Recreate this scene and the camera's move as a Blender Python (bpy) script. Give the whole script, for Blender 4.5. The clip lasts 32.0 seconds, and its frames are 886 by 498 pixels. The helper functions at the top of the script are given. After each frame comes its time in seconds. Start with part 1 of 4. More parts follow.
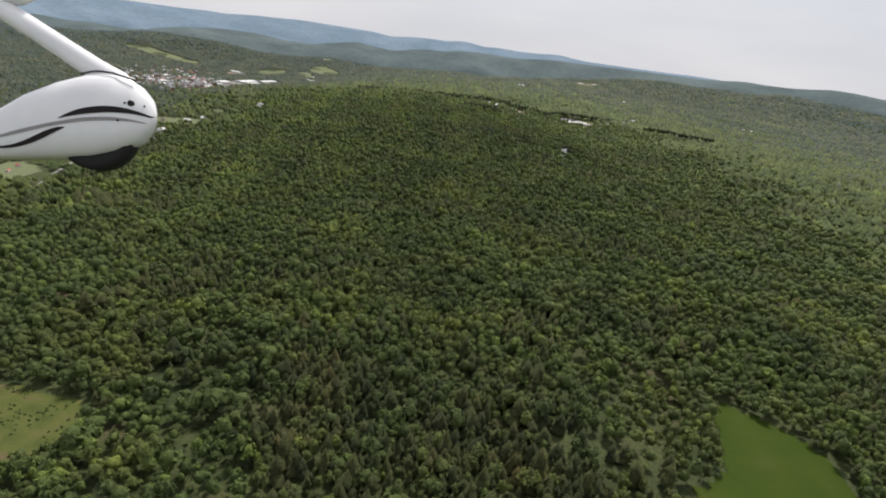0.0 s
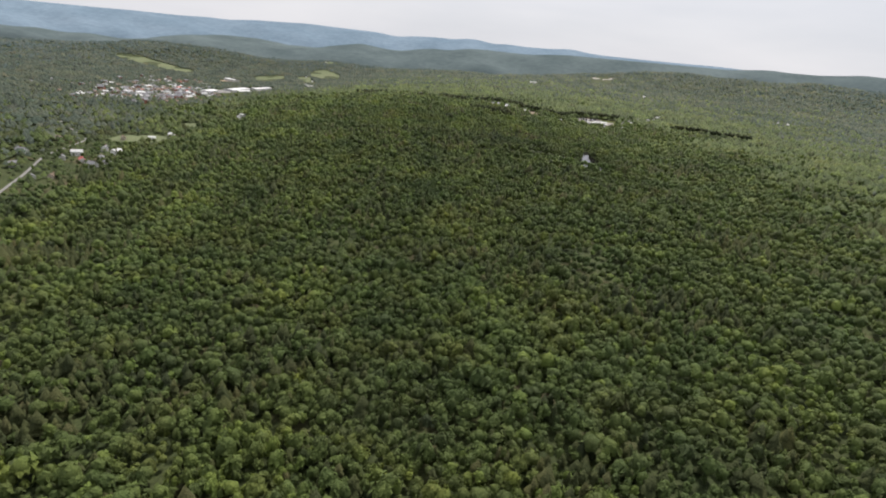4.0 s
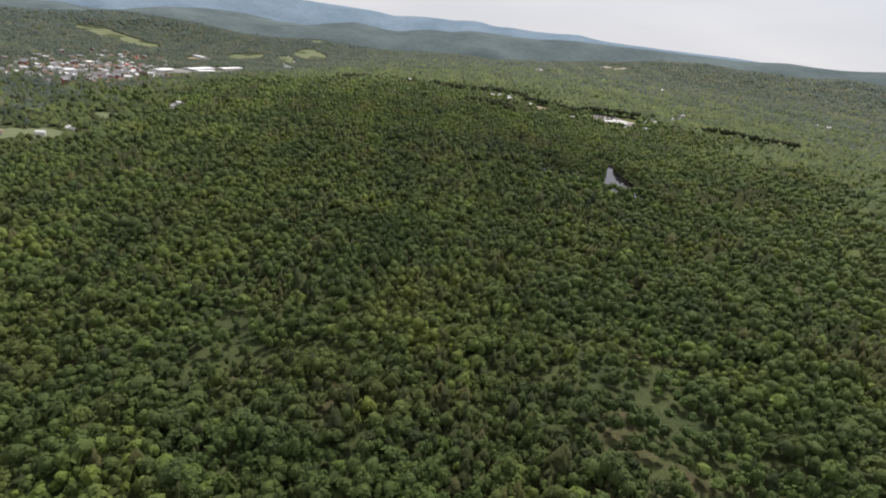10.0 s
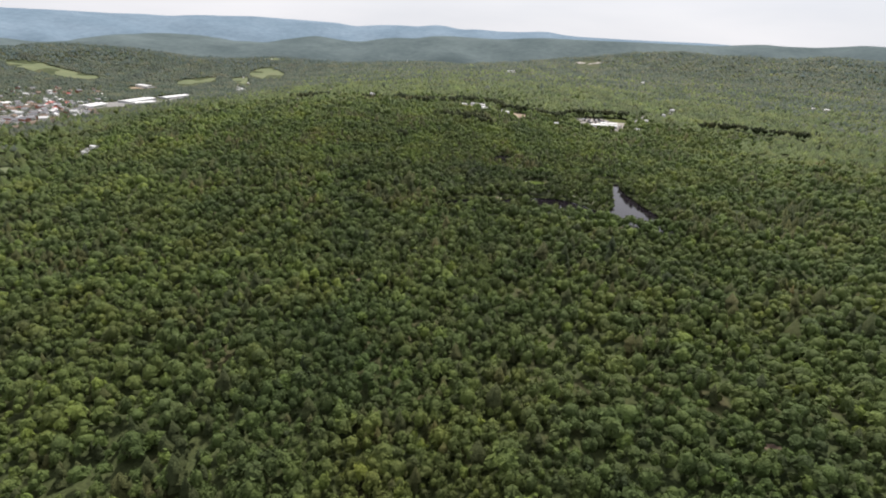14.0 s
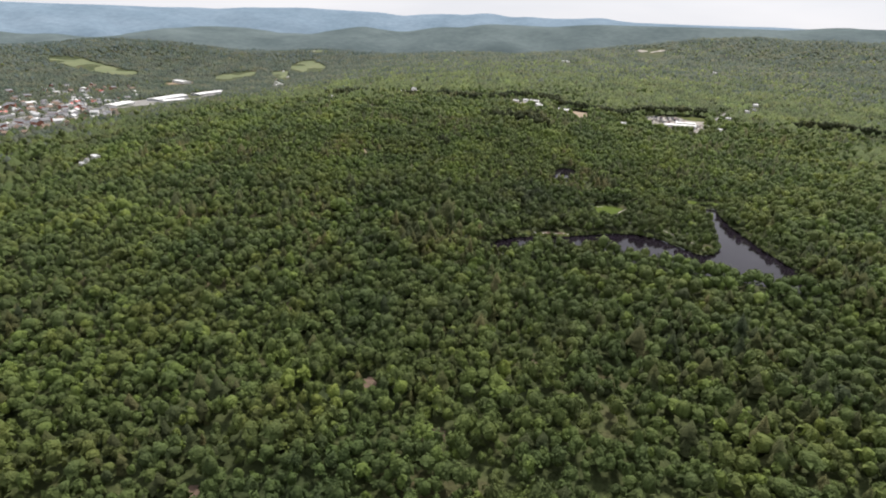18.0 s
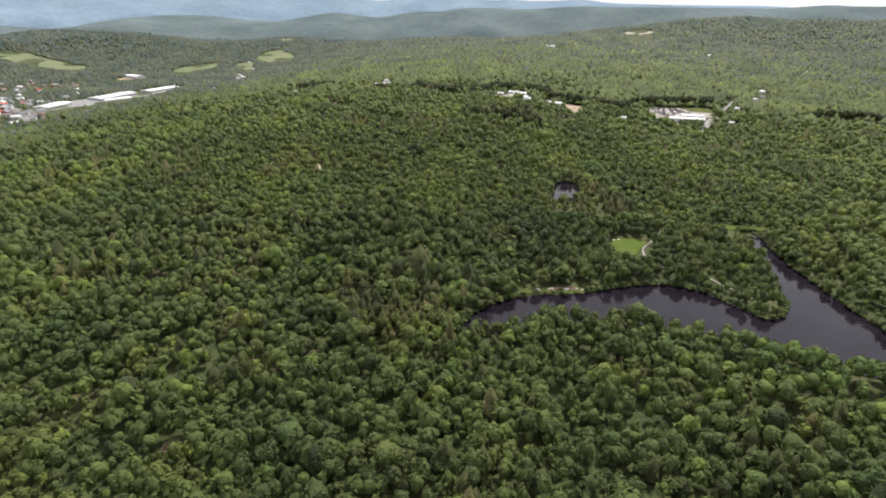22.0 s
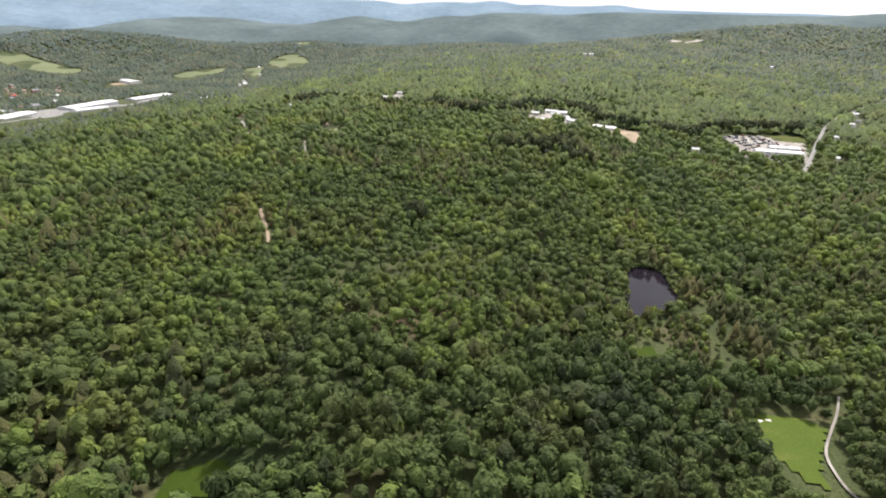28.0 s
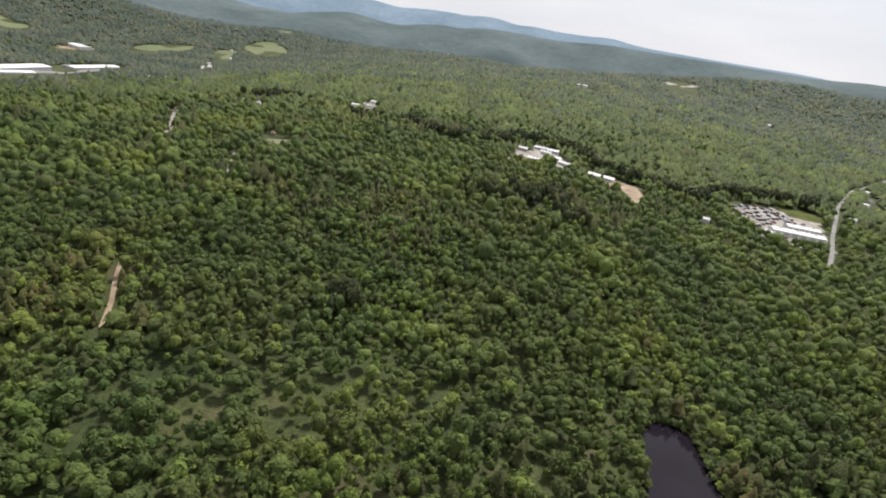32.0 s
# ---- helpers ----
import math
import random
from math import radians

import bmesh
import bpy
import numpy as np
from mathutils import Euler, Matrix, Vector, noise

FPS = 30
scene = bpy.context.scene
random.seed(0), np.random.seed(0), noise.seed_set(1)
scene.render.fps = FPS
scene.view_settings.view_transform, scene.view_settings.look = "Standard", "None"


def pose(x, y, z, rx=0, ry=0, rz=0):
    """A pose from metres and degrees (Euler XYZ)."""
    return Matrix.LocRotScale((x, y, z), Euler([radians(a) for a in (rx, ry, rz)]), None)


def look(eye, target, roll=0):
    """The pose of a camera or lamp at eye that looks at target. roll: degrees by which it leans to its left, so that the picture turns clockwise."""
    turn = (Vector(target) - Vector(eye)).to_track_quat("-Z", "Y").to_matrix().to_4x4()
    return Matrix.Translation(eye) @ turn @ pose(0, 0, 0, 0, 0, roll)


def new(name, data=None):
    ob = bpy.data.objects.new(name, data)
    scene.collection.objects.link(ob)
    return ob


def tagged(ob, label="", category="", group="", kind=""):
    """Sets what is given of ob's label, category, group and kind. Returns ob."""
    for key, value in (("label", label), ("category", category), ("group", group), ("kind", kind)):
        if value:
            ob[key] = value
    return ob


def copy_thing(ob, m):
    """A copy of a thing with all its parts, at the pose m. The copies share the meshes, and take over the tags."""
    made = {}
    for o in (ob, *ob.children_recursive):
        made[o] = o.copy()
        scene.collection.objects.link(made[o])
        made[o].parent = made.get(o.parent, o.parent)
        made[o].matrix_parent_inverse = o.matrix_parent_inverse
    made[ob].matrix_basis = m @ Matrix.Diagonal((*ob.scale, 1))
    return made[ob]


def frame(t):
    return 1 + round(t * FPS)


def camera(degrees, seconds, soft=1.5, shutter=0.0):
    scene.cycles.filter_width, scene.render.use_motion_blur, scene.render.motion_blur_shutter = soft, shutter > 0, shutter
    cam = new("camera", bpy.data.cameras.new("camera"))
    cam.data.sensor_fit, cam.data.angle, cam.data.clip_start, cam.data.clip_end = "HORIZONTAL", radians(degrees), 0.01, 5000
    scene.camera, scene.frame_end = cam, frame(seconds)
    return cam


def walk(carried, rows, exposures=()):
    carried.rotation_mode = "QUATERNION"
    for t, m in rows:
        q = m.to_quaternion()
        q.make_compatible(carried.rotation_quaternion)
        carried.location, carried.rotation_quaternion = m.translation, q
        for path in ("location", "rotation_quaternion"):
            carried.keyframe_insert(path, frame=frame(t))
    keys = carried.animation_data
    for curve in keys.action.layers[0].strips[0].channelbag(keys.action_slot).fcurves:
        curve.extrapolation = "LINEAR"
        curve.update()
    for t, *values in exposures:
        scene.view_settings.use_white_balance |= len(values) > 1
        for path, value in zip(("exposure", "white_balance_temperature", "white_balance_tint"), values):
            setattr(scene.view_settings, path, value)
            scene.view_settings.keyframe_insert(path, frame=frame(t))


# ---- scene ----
# ---- camera and its flight ----
cam = camera(75.27, 32.0, soft=1.95)


def flight(x, y, z, yaw, pitch, roll):
    """The pose of the camera from its place, heading, tilt and bank."""
    return pose(x, y, z, 0, 0, yaw) @ pose(0, 0, 0, 90 + pitch, 0, 0) @ pose(0, 0, 0, 0, 0, roll)


PATH = [
    (0, 3.40, 0.00, 116.10, 0.21, -18.15, 8.58),
    (0.5, 4.34, 16.55, 116.50, 0.56, -18.94, 8.20),
    (1, 5.29, 33.19, 117.17, -0.01, -18.37, 7.88),
    (1.5, 6.24, 50.03, 117.84, 0.11, -19.30, 6.62),
    (2, 7.10, 66.97, 118.23, 0.56, -19.76, 6.81),
    (2.5, 7.94, 84.09, 118.37, 1.24, -19.06, 7.03),
    (3, 8.90, 101.38, 118.32, 1.77, -18.59, 6.56),
    (3.5, 10.10, 118.52, 117.70, 1.80, -18.51, 6.67),
    (4, 11.72, 135.60, 116.65, 1.78, -18.42, 6.50),
    (4.5, 13.49, 152.65, 115.43, 1.77, -18.34, 6.32),
    (5, 15.11, 169.71, 114.33, 1.75, -18.25, 6.15),
    (5.5, 16.30, 186.81, 113.61, 1.74, -18.16, 5.98),
    (6, 16.79, 203.99, 113.55, 2.75, -18.10, 4.88),
    (6.5, 16.87, 221.28, 113.85, 2.73, -18.45, 5.32),
    (7, 16.95, 238.59, 114.14, 1.08, -19.43, 6.49),
    (7.5, 17.20, 255.97, 114.22, 0.16, -19.73, 7.02),
    (8, 17.46, 273.38, 114.24, 1.58, -18.90, 5.55),
    (8.5, 17.66, 290.45, 114.39, 3.74, -18.36, 3.54),
    (9, 17.66, 307.33, 114.81, 4.52, -18.04, 3.59),
    (9.5, 17.70, 323.98, 115.26, 3.75, -18.34, 5.00),
    (10, 17.90, 340.59, 115.46, 1.27, -19.91, 8.24),
    (10.5, 18.10, 357.46, 115.56, -0.22, -20.86, 9.46),
    (11, 18.03, 374.39, 115.67, 1.15, -19.99, 6.36),
    (11.5, 17.79, 391.05, 115.78, 3.05, -20.51, 4.30),
    (12, 17.23, 407.34, 115.88, 3.55, -20.59, 5.00),
    (12.5, 16.73, 423.39, 116.17, 2.35, -20.31, 5.67),
    (13, 16.77, 439.54, 116.79, -0.36, -19.56, 6.37),
    (13.5, 17.07, 455.76, 117.45, -1.39, -19.34, 5.33),
    (14, 17.02, 471.93, 117.95, -0.39, -19.25, 3.88),
    (14.5, 16.56, 487.80, 118.20, 1.35, -19.14, 4.20),
    (15, 15.77, 503.26, 118.39, 2.82, -18.87, 4.86),
    (15.5, 14.99, 518.15, 118.55, 2.73, -19.26, 6.26),
    (16, 14.51, 532.57, 118.52, 2.80, -19.57, 5.73),
    (16.5, 14.22, 546.59, 118.41, 2.86, -19.87, 5.20),
    (17, 14.01, 560.30, 118.35, 2.93, -20.17, 4.67),
    (17.5, 13.76, 573.79, 118.44, 2.99, -20.48, 4.14),
    (18, 13.36, 587.15, 118.80, 4.38, -20.48, 3.01),
    (18.5, 12.86, 600.42, 119.22, 4.15, -20.37, 3.78),
    (19, 12.35, 613.80, 119.48, 3.14, -20.75, 4.34),
    (19.5, 11.92, 627.33, 119.67, 2.87, -20.79, 3.66),
    (20, 11.58, 640.86, 119.68, 3.29, -20.91, 2.59),
    (20.5, 11.40, 654.20, 119.51, 3.58, -21.17, 1.94),
    (21, 11.24, 667.50, 119.36, 3.49, -21.44, 1.88),
    (21.5, 10.99, 680.79, 119.27, 2.97, -21.73, 2.14),
    (22, 10.74, 694.20, 119.29, 2.70, -21.75, 2.01),
    (22.5, 10.58, 707.56, 119.11, 3.38, -22.12, 0.90),
    (23, 10.31, 721.04, 118.63, 3.64, -22.27, 1.36),
    (23.5, 9.93, 734.90, 118.15, 2.33, -21.92, 3.37),
    (24, 9.79, 748.86, 117.77, 1.44, -21.66, 4.27),
    (24.5, 9.58, 762.75, 117.42, 1.83, -21.96, 3.36),
    (25, 9.28, 776.54, 116.91, 2.04, -21.79, 3.97),
    (25.5, 8.90, 790.21, 116.35, 2.25, -21.62, 4.59),
    (26, 8.47, 803.75, 115.84, 2.46, -21.44, 5.20),
    (26.5, 8.02, 817.14, 115.47, 2.67, -21.27, 5.81),
    (27, 7.56, 830.35, 115.33, 4.40, -21.40, 3.06),
    (27.5, 7.13, 843.43, 115.36, 4.89, -20.60, 2.59),
    (28, 6.57, 856.43, 115.27, 5.11, -21.35, 2.65),
    (28.5, 5.94, 869.39, 115.23, 4.59, -21.98, 3.24),
    (29, 5.35, 882.57, 115.47, 2.35, -20.12, 4.21),
    (29.5, 5.09, 895.73, 115.75, 0.04, -19.76, 6.39),
    (30, 4.98, 909.11, 116.07, 0.84, -20.33, 6.39),
    (30.5, 4.63, 922.13, 115.91, 3.02, -19.47, 5.05),
    (31, 4.20, 934.79, 115.70, 3.59, -18.64, 6.54),
    (31.5, 3.73, 947.49, 115.65, 2.75, -18.97, 9.04),
    (32, 3.39, 960.00, 115.61, 1.81, -20.17, 10.70),
]
EXPOSURES = [(0, 0.33), (3, 0.44), (6, 0.48), (9, 0.56), (10, 0.42), (11, 0.58), (12, 0.68), (15, 0.60), (19, 0.70), (23, 0.90), (28, 1.00), (32, 0.60)]
walk(cam, [(row[0], flight(*row[1:])) for row in PATH], [(t, stops, 6400, 14) for t, stops in EXPOSURES])

# ---- sky, sun and exposure ----
SUN_FROM = Vector((0.16, 0.52, 0.84)).normalized()
sky_world = bpy.data.worlds.new("overcast_sky")
scene.world = sky_world
sky_world.use_nodes = True
wn, wl = sky_world.node_tree.nodes, sky_world.node_tree.links
wn.clear()
sky_tex = wn.new("ShaderNodeTexSky")
sky_tex.sky_type, sky_tex.sun_disc = "NISHITA", False
sky_tex.sun_elevation = math.asin(SUN_FROM.z)
sky_tex.sun_rotation = math.atan2(SUN_FROM.x, SUN_FROM.y)
sky_tex.air_density, sky_tex.dust_density = 1.0, 3.0
sky_scale = wn.new("ShaderNodeMixRGB")
sky_scale.blend_type = "MULTIPLY"
sky_scale.inputs[0].default_value = 1.0
sky_scale.inputs[2].default_value = (0.10, 0.10, 0.10, 1)
wl.new(sky_tex.outputs[0], sky_scale.inputs[1])
sky_co = wn.new("ShaderNodeTexCoord")
sky_map = wn.new("ShaderNodeMapping")
sky_map.inputs["Scale"].default_value = (1.2, 1.2, 6.0)
wl.new(sky_co.outputs["Generated"], sky_map.inputs[0])
cloud = wn.new("ShaderNodeTexNoise")
cloud.inputs["Scale"].default_value, cloud.inputs["Detail"].default_value = 2.2, 5.0
wl.new(sky_map.outputs[0], cloud.inputs["Vector"])
cloud_ramp = wn.new("ShaderNodeValToRGB")
cloud_ramp.color_ramp.elements[0].position, cloud_ramp.color_ramp.elements[0].color = 0.3, (0.74, 0.77, 0.80, 1)
cloud_ramp.color_ramp.elements[1].position, cloud_ramp.color_ramp.elements[1].color = 0.7, (0.88, 0.89, 0.90, 1)
wl.new(cloud.outputs[0], cloud_ramp.inputs[0])
sky_mix = wn.new("ShaderNodeMixRGB")
sky_mix.inputs[0].default_value = 0.86
wl.new(sky_scale.outputs[0], sky_mix.inputs[1])
wl.new(cloud_ramp.outputs[0], sky_mix.inputs[2])
sky_bg = wn.new("ShaderNodeBackground")
sky_bg.inputs[1].default_value = 0.73
wl.new(sky_mix.outputs[0], sky_bg.inputs[0])
sky_out = wn.new("ShaderNodeOutputWorld")
wl.new(sky_bg.outputs[0], sky_out.inputs[0])

sun = new("sun", bpy.data.lights.new("sun", "SUN"))
sun.data.energy, sun.data.angle, sun.data.color = 3.5, radians(9), (1.0, 0.95, 0.87)
sun.matrix_world = look((0, 0, 600), Vector((0, 0, 600)) - SUN_FROM)


# ---- materials ----
def material(name, roughness=0.7, specular=0.3, metallic=0.0):
    """An empty node material with a Principled shader: its nodes, links and shader."""
    m = bpy.data.materials.new(name)
    m.use_nodes = True
    n, l = m.node_tree.nodes, m.node_tree.links
    b = n["Principled BSDF"]
    b.inputs["Roughness"].default_value = roughness
    b.inputs["Specular IOR Level"].default_value = specular
    b.inputs["Metallic"].default_value = metallic
    return m, n, l, b


def ramp(n, l, source, stops):
    r = n.new("ShaderNodeValToRGB")
    e = r.color_ramp.elements
    while len(e) < len(stops):
        e.new(0.5)
    for el, (p, c) in zip(e, stops):
        el.position, el.color = p, (*c, 1)
    l.new(source, r.inputs[0])
    return r.outputs[0]


def place_noise(n, l, scale, detail=3.0, world=True):
    """Noise over the place itself, scale in lumps a metre."""
    tex = n.new("ShaderNodeTexNoise")
    tex.inputs["Scale"].default_value, tex.inputs["Detail"].default_value = scale, detail
    if world:
        geo = n.new("ShaderNodeNewGeometry")
        l.new(geo.outputs["Position"], tex.inputs["Vector"])
    else:
        co = n.new("ShaderNodeTexCoord")
        l.new(co.outputs["Object"], tex.inputs["Vector"])
    return tex.outputs[0]


def blend(n, l, fac, a, b, how="MIX"):
    x = n.new("ShaderNodeMixRGB")
    x.blend_type = how
    for i, v in enumerate((fac, a, b)):
        if hasattr(v, "node"):
            l.new(v, x.inputs[i])
        elif i == 0:
            x.inputs[0].default_value = v
        else:
            x.inputs[i].default_value = (*v, 1)
    return x.outputs[0]


def bump(n, l, b, height, strength, distance):
    x = n.new("ShaderNodeBump")
    x.inputs["Strength"].default_value, x.inputs["Distance"].default_value = strength, distance
    l.new(height, x.inputs["Height"])
    l.new(x.outputs[0], b.inputs["Normal"])


def leaf_material(name, stops, grain=1.3, relief=1.4, patch=0.75, shine=0.2, through_leaf=0.0):
    """Foliage: each tree has its own tone, stands vary over tens of metres, leaf clumps over a metre."""
    m, n, l, b = material(name, 0.7, shine)
    tone = n.new("ShaderNodeAttribute")
    tone.attribute_name = "tone"
    base = ramp(n, l, tone.outputs["Fac"], stops)
    stand = place_noise(n, l, 0.012, 4.0)
    stand_col = ramp(n, l, stand, [(0.35, (0.76, 0.84, 0.82)), (0.5, (1.0, 1.0, 1.0)), (0.66, (1.16, 1.10, 0.94))])
    col = blend(n, l, patch, base, stand_col, "MULTIPLY")
    brown = ramp(n, l, place_noise(n, l, 0.035, 3.0), [(0.38, (0.80, 0.86, 0.88)), (0.52, (1.0, 1.0, 1.0)), (0.70, (1.22, 1.04, 0.96))])
    col = blend(n, l, patch, col, brown, "MULTIPLY")
    geo = n.new("ShaderNodeNewGeometry")
    isl = ramp(n, l, geo.outputs["Random Per Island"], [(0.0, (0.85, 0.87, 0.86)), (1.0, (1.15, 1.13, 1.08))])
    col = blend(n, l, 0.6, col, isl, "MULTIPLY")
    fine = place_noise(n, l, grain, 4.0)
    fine_col = ramp(n, l, fine, [(0.3, (0.55, 0.6, 0.55)), (0.68, (1.35, 1.32, 1.2))])
    col = blend(n, l, 0.55, col, fine_col, "MULTIPLY")
    l.new(col, b.inputs["Base Color"])
    bump(n, l, b, fine, 0.9, relief)
    if through_leaf:
        glow = n.new("ShaderNodeBsdfTranslucent")
        l.new(col, glow.inputs["Color"])
        both = n.new("ShaderNodeMixShader")
        both.inputs[0].default_value = through_leaf
        l.new(b.outputs[0], both.inputs[1])
        l.new(glow.outputs[0], both.inputs[2])
        l.new(both.outputs[0], n["Material Output"].inputs["Surface"])
    return m


GREENS = [(0.0, (0.044, 0.057, 0.025)), (0.28, (0.067, 0.089, 0.030)), (0.55, (0.088, 0.119, 0.037)),
          (0.8, (0.112, 0.150, 0.042)), (0.92, (0.146, 0.195, 0.046)), (1.0, (0.180, 0.232, 0.052))]
DARKS = [(0.0, (0.036, 0.045, 0.023)), (0.5, (0.062, 0.070, 0.030)), (0.8, (0.092, 0.086, 0.042)), (1.0, (0.128, 0.102, 0.058))]
# Farther woods: bluer, greyer stops with aerial haze painted into the base colour.
HAZED_GREENS = [(0.0, (0.054, 0.064, 0.055)), (0.5, (0.077, 0.093, 0.073)), (1.0, (0.100, 0.118, 0.082))]
MOST_HAZED_GREENS = [(0.0, (0.070, 0.087, 0.088)), (0.5, (0.085, 0.105, 0.105)), (1.0, (0.099, 0.119, 0.112))]
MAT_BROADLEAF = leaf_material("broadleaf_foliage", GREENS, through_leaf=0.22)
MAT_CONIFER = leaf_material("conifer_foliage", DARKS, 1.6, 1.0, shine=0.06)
MAT_HAZED_WOODS = leaf_material("far_woods_painted_haze", HAZED_GREENS, 0.3, 2.0, 0.9, 0.05)
MAT_MOST_HAZED_WOODS = leaf_material("farthest_woods_painted_haze", MOST_HAZED_GREENS, 0.1, 2.0, 0.8, 0.0)


def bark_material():
    m, n, l, b = material("bark", 0.85, 0.2)
    v = place_noise(n, l, 3.0, 4.0, False)
    l.new(ramp(n, l, v, [(0.3, (0.07, 0.055, 0.045)), (0.7, (0.20, 0.17, 0.14))]), b.inputs["Base Color"])
    bump(n, l, b, v, 0.8, 0.05)
    return m


MAT_BARK = bark_material()


def ground_material():
    """Forest floor: leaf litter, moss and patches of reddish soil."""
    m, n, l, b = material("forest_floor", 0.9, 0.15)
    big = place_noise(n, l, 0.03, 5.0)
    col = ramp(n, l, big, [(0.36, (0.035, 0.048, 0.018)), (0.58, (0.058, 0.070, 0.026)), (0.76, (0.090, 0.068, 0.040))])
    fine = place_noise(n, l, 0.9, 5.0)
    col = blend(n, l, 0.8, col, ramp(n, l, fine, [(0.3, (0.55, 0.55, 0.55)), (0.7, (1.4, 1.4, 1.4))]), "MULTIPLY")
    l.new(col, b.inputs["Base Color"])
    bump(n, l, b, fine, 0.7, 0.5)
    return m


def grass_material(name, low, high, dry, scale=0.08):
    m, n, l, b = material(name, 0.9, 0.06)
    big = place_noise(n, l, scale, 5.0)
    col = ramp(n, l, big, [(0.3, low), (0.55, high), (0.72, dry)])
    fine = place_noise(n, l, 2.2, 4.0)
    col = blend(n, l, 0.6, col, ramp(n, l, fine, [(0.3, (0.7, 0.7, 0.7)), (0.7, (1.25, 1.25, 1.25))]), "MULTIPLY")
    l.new(col, b.inputs["Base Color"])
    bump(n, l, b, fine, 0.6, 0.25)
    return m


def grit_material(name, low, high, scale=0.6, roughness=0.85):
    m, n, l, b = material(name, roughness, 0.3)
    v = place_noise(n, l, scale, 6.0)
    fine = place_noise(n, l, scale * 9, 4.0)
    col = ramp(n, l, v, [(0.32, low), (0.68, high)])
    col = blend(n, l, 0.5, col, ramp(n, l, fine, [(0.3, (0.75, 0.75, 0.75)), (0.7, (1.2, 1.2, 1.2))]), "MULTIPLY")
    l.new(col, b.inputs["Base Color"])
    bump(n, l, b, fine, 0.4, 0.05)
    return m


def water_material():
    m, n, l, b = material("pond_water", 0.05, 0.13)
    v = place_noise(n, l, 0.05, 3.0)
    l.new(ramp(n, l, v, [(0.3, (0.008, 0.006, 0.009)), (0.7, (0.014, 0.011, 0.016))]), b.inputs["Base Color"])
    bump(n, l, b, place_noise(n, l, 1.1, 4.0), 0.10, 0.12)
    return m


MAT_GROUND = ground_material()
MAT_LAWN = grass_material("lawn_grass", (0.062, 0.092, 0.017), (0.070, 0.098, 0.018), (0.112, 0.124, 0.034))
MAT_MEADOW = grass_material("mown_meadow", (0.032, 0.054, 0.007), (0.037, 0.058, 0.008), (0.048, 0.063, 0.012), 0.04)
MAT_SCRUB = grass_material("rough_pasture", (0.055, 0.072, 0.020), (0.085, 0.096, 0.028), (0.112, 0.09, 0.048), 0.12)
# Field greens are greyed in the base colour to stand in for haze.
MAT_HAZED_FIELD = grass_material("far_field_painted_haze", (0.115, 0.135, 0.075), (0.140, 0.160, 0.085), (0.165, 0.168, 0.100), 0.01)
MAT_GRAVEL = grit_material("gravel", (0.17, 0.155, 0.135), (0.33, 0.305, 0.27), 0.09)
MAT_DIRT = grit_material("bare_dirt", (0.19, 0.14, 0.09), (0.33, 0.26, 0.18), 0.12)
MAT_SOIL = grit_material("reddish_soil", (0.085, 0.058, 0.042), (0.16, 0.11, 0.08), 0.3)
MAT_ASPHALT = grit_material("worn_asphalt", (0.15, 0.145, 0.14), (0.24, 0.235, 0.22), 0.2)
MAT_WATER = water_material()


def hazed_ridge_material(name, low, high):
    """Wooded mountains far away, blue haze of the air painted into the colour."""
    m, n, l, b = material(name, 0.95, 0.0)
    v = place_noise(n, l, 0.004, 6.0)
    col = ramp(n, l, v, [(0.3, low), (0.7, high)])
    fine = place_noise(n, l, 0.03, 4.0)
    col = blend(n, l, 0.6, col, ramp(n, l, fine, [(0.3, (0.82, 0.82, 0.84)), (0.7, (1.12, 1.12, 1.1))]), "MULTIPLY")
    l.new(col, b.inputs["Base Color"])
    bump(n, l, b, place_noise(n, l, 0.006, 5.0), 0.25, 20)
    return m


# Haze is in these base colours: bluer for the chain, greyer for the hills.
MAT_HAZED_RIDGE = hazed_ridge_material("mountain_painted_haze", (0.140, 0.195, 0.245), (0.185, 0.245, 0.300))
MAT_HAZED_HILL = hazed_ridge_material("hill_painted_haze", (0.080, 0.104, 0.107), (0.122, 0.152, 0.154))


# ---- the lie of the land ----
LEVELS = [-51.8, 30.5, 57.5]
NEAR_HILLS = [-8.3, 2.0, 10.2, -10.1, -23.6, -6.4, 10.3, -15.9, -21.6, 21.6, -16.4, 10.3, -7.4, 23.6, -14.4, -10.0]
FAR_HILLS = [0.2, -40.2, 16.7, -36.5, -21.2, -20.6, -72.1, 12.4, -23.1, 6.1, 32.5, 3.9, -1.6, -4.9, 37.4]

FAR_KNOLLS = [(850, 2890, 42, 185, 180), (1450, 2700, 35, 420, 230), (-1330, 2600, 12, 250, 200), (-330, 2800, -30, 420, 260), (150, 3000, -26, 300, 200), (-800, 2850, -10, 250, 200)]


def smooth(a, b, v):
    t = np.clip((v - a) / (b - a), 0, 1)
    return t * t * (3 - 2 * t)


def wobble(x, y, step, seed):
    """Smooth random waves, about -1 to 1, of that step in metres."""
    r = np.random.RandomState(seed)
    v = 0 * x
    for k in range(7):
        a, ph, f = r.uniform(0, 2 * np.pi), r.uniform(0, 2 * np.pi), r.uniform(0.6, 1.7) * 2 * np.pi / step
        v = v + np.sin((x * np.cos(a) + y * np.sin(a)) * f + ph)
    return v / 3.2


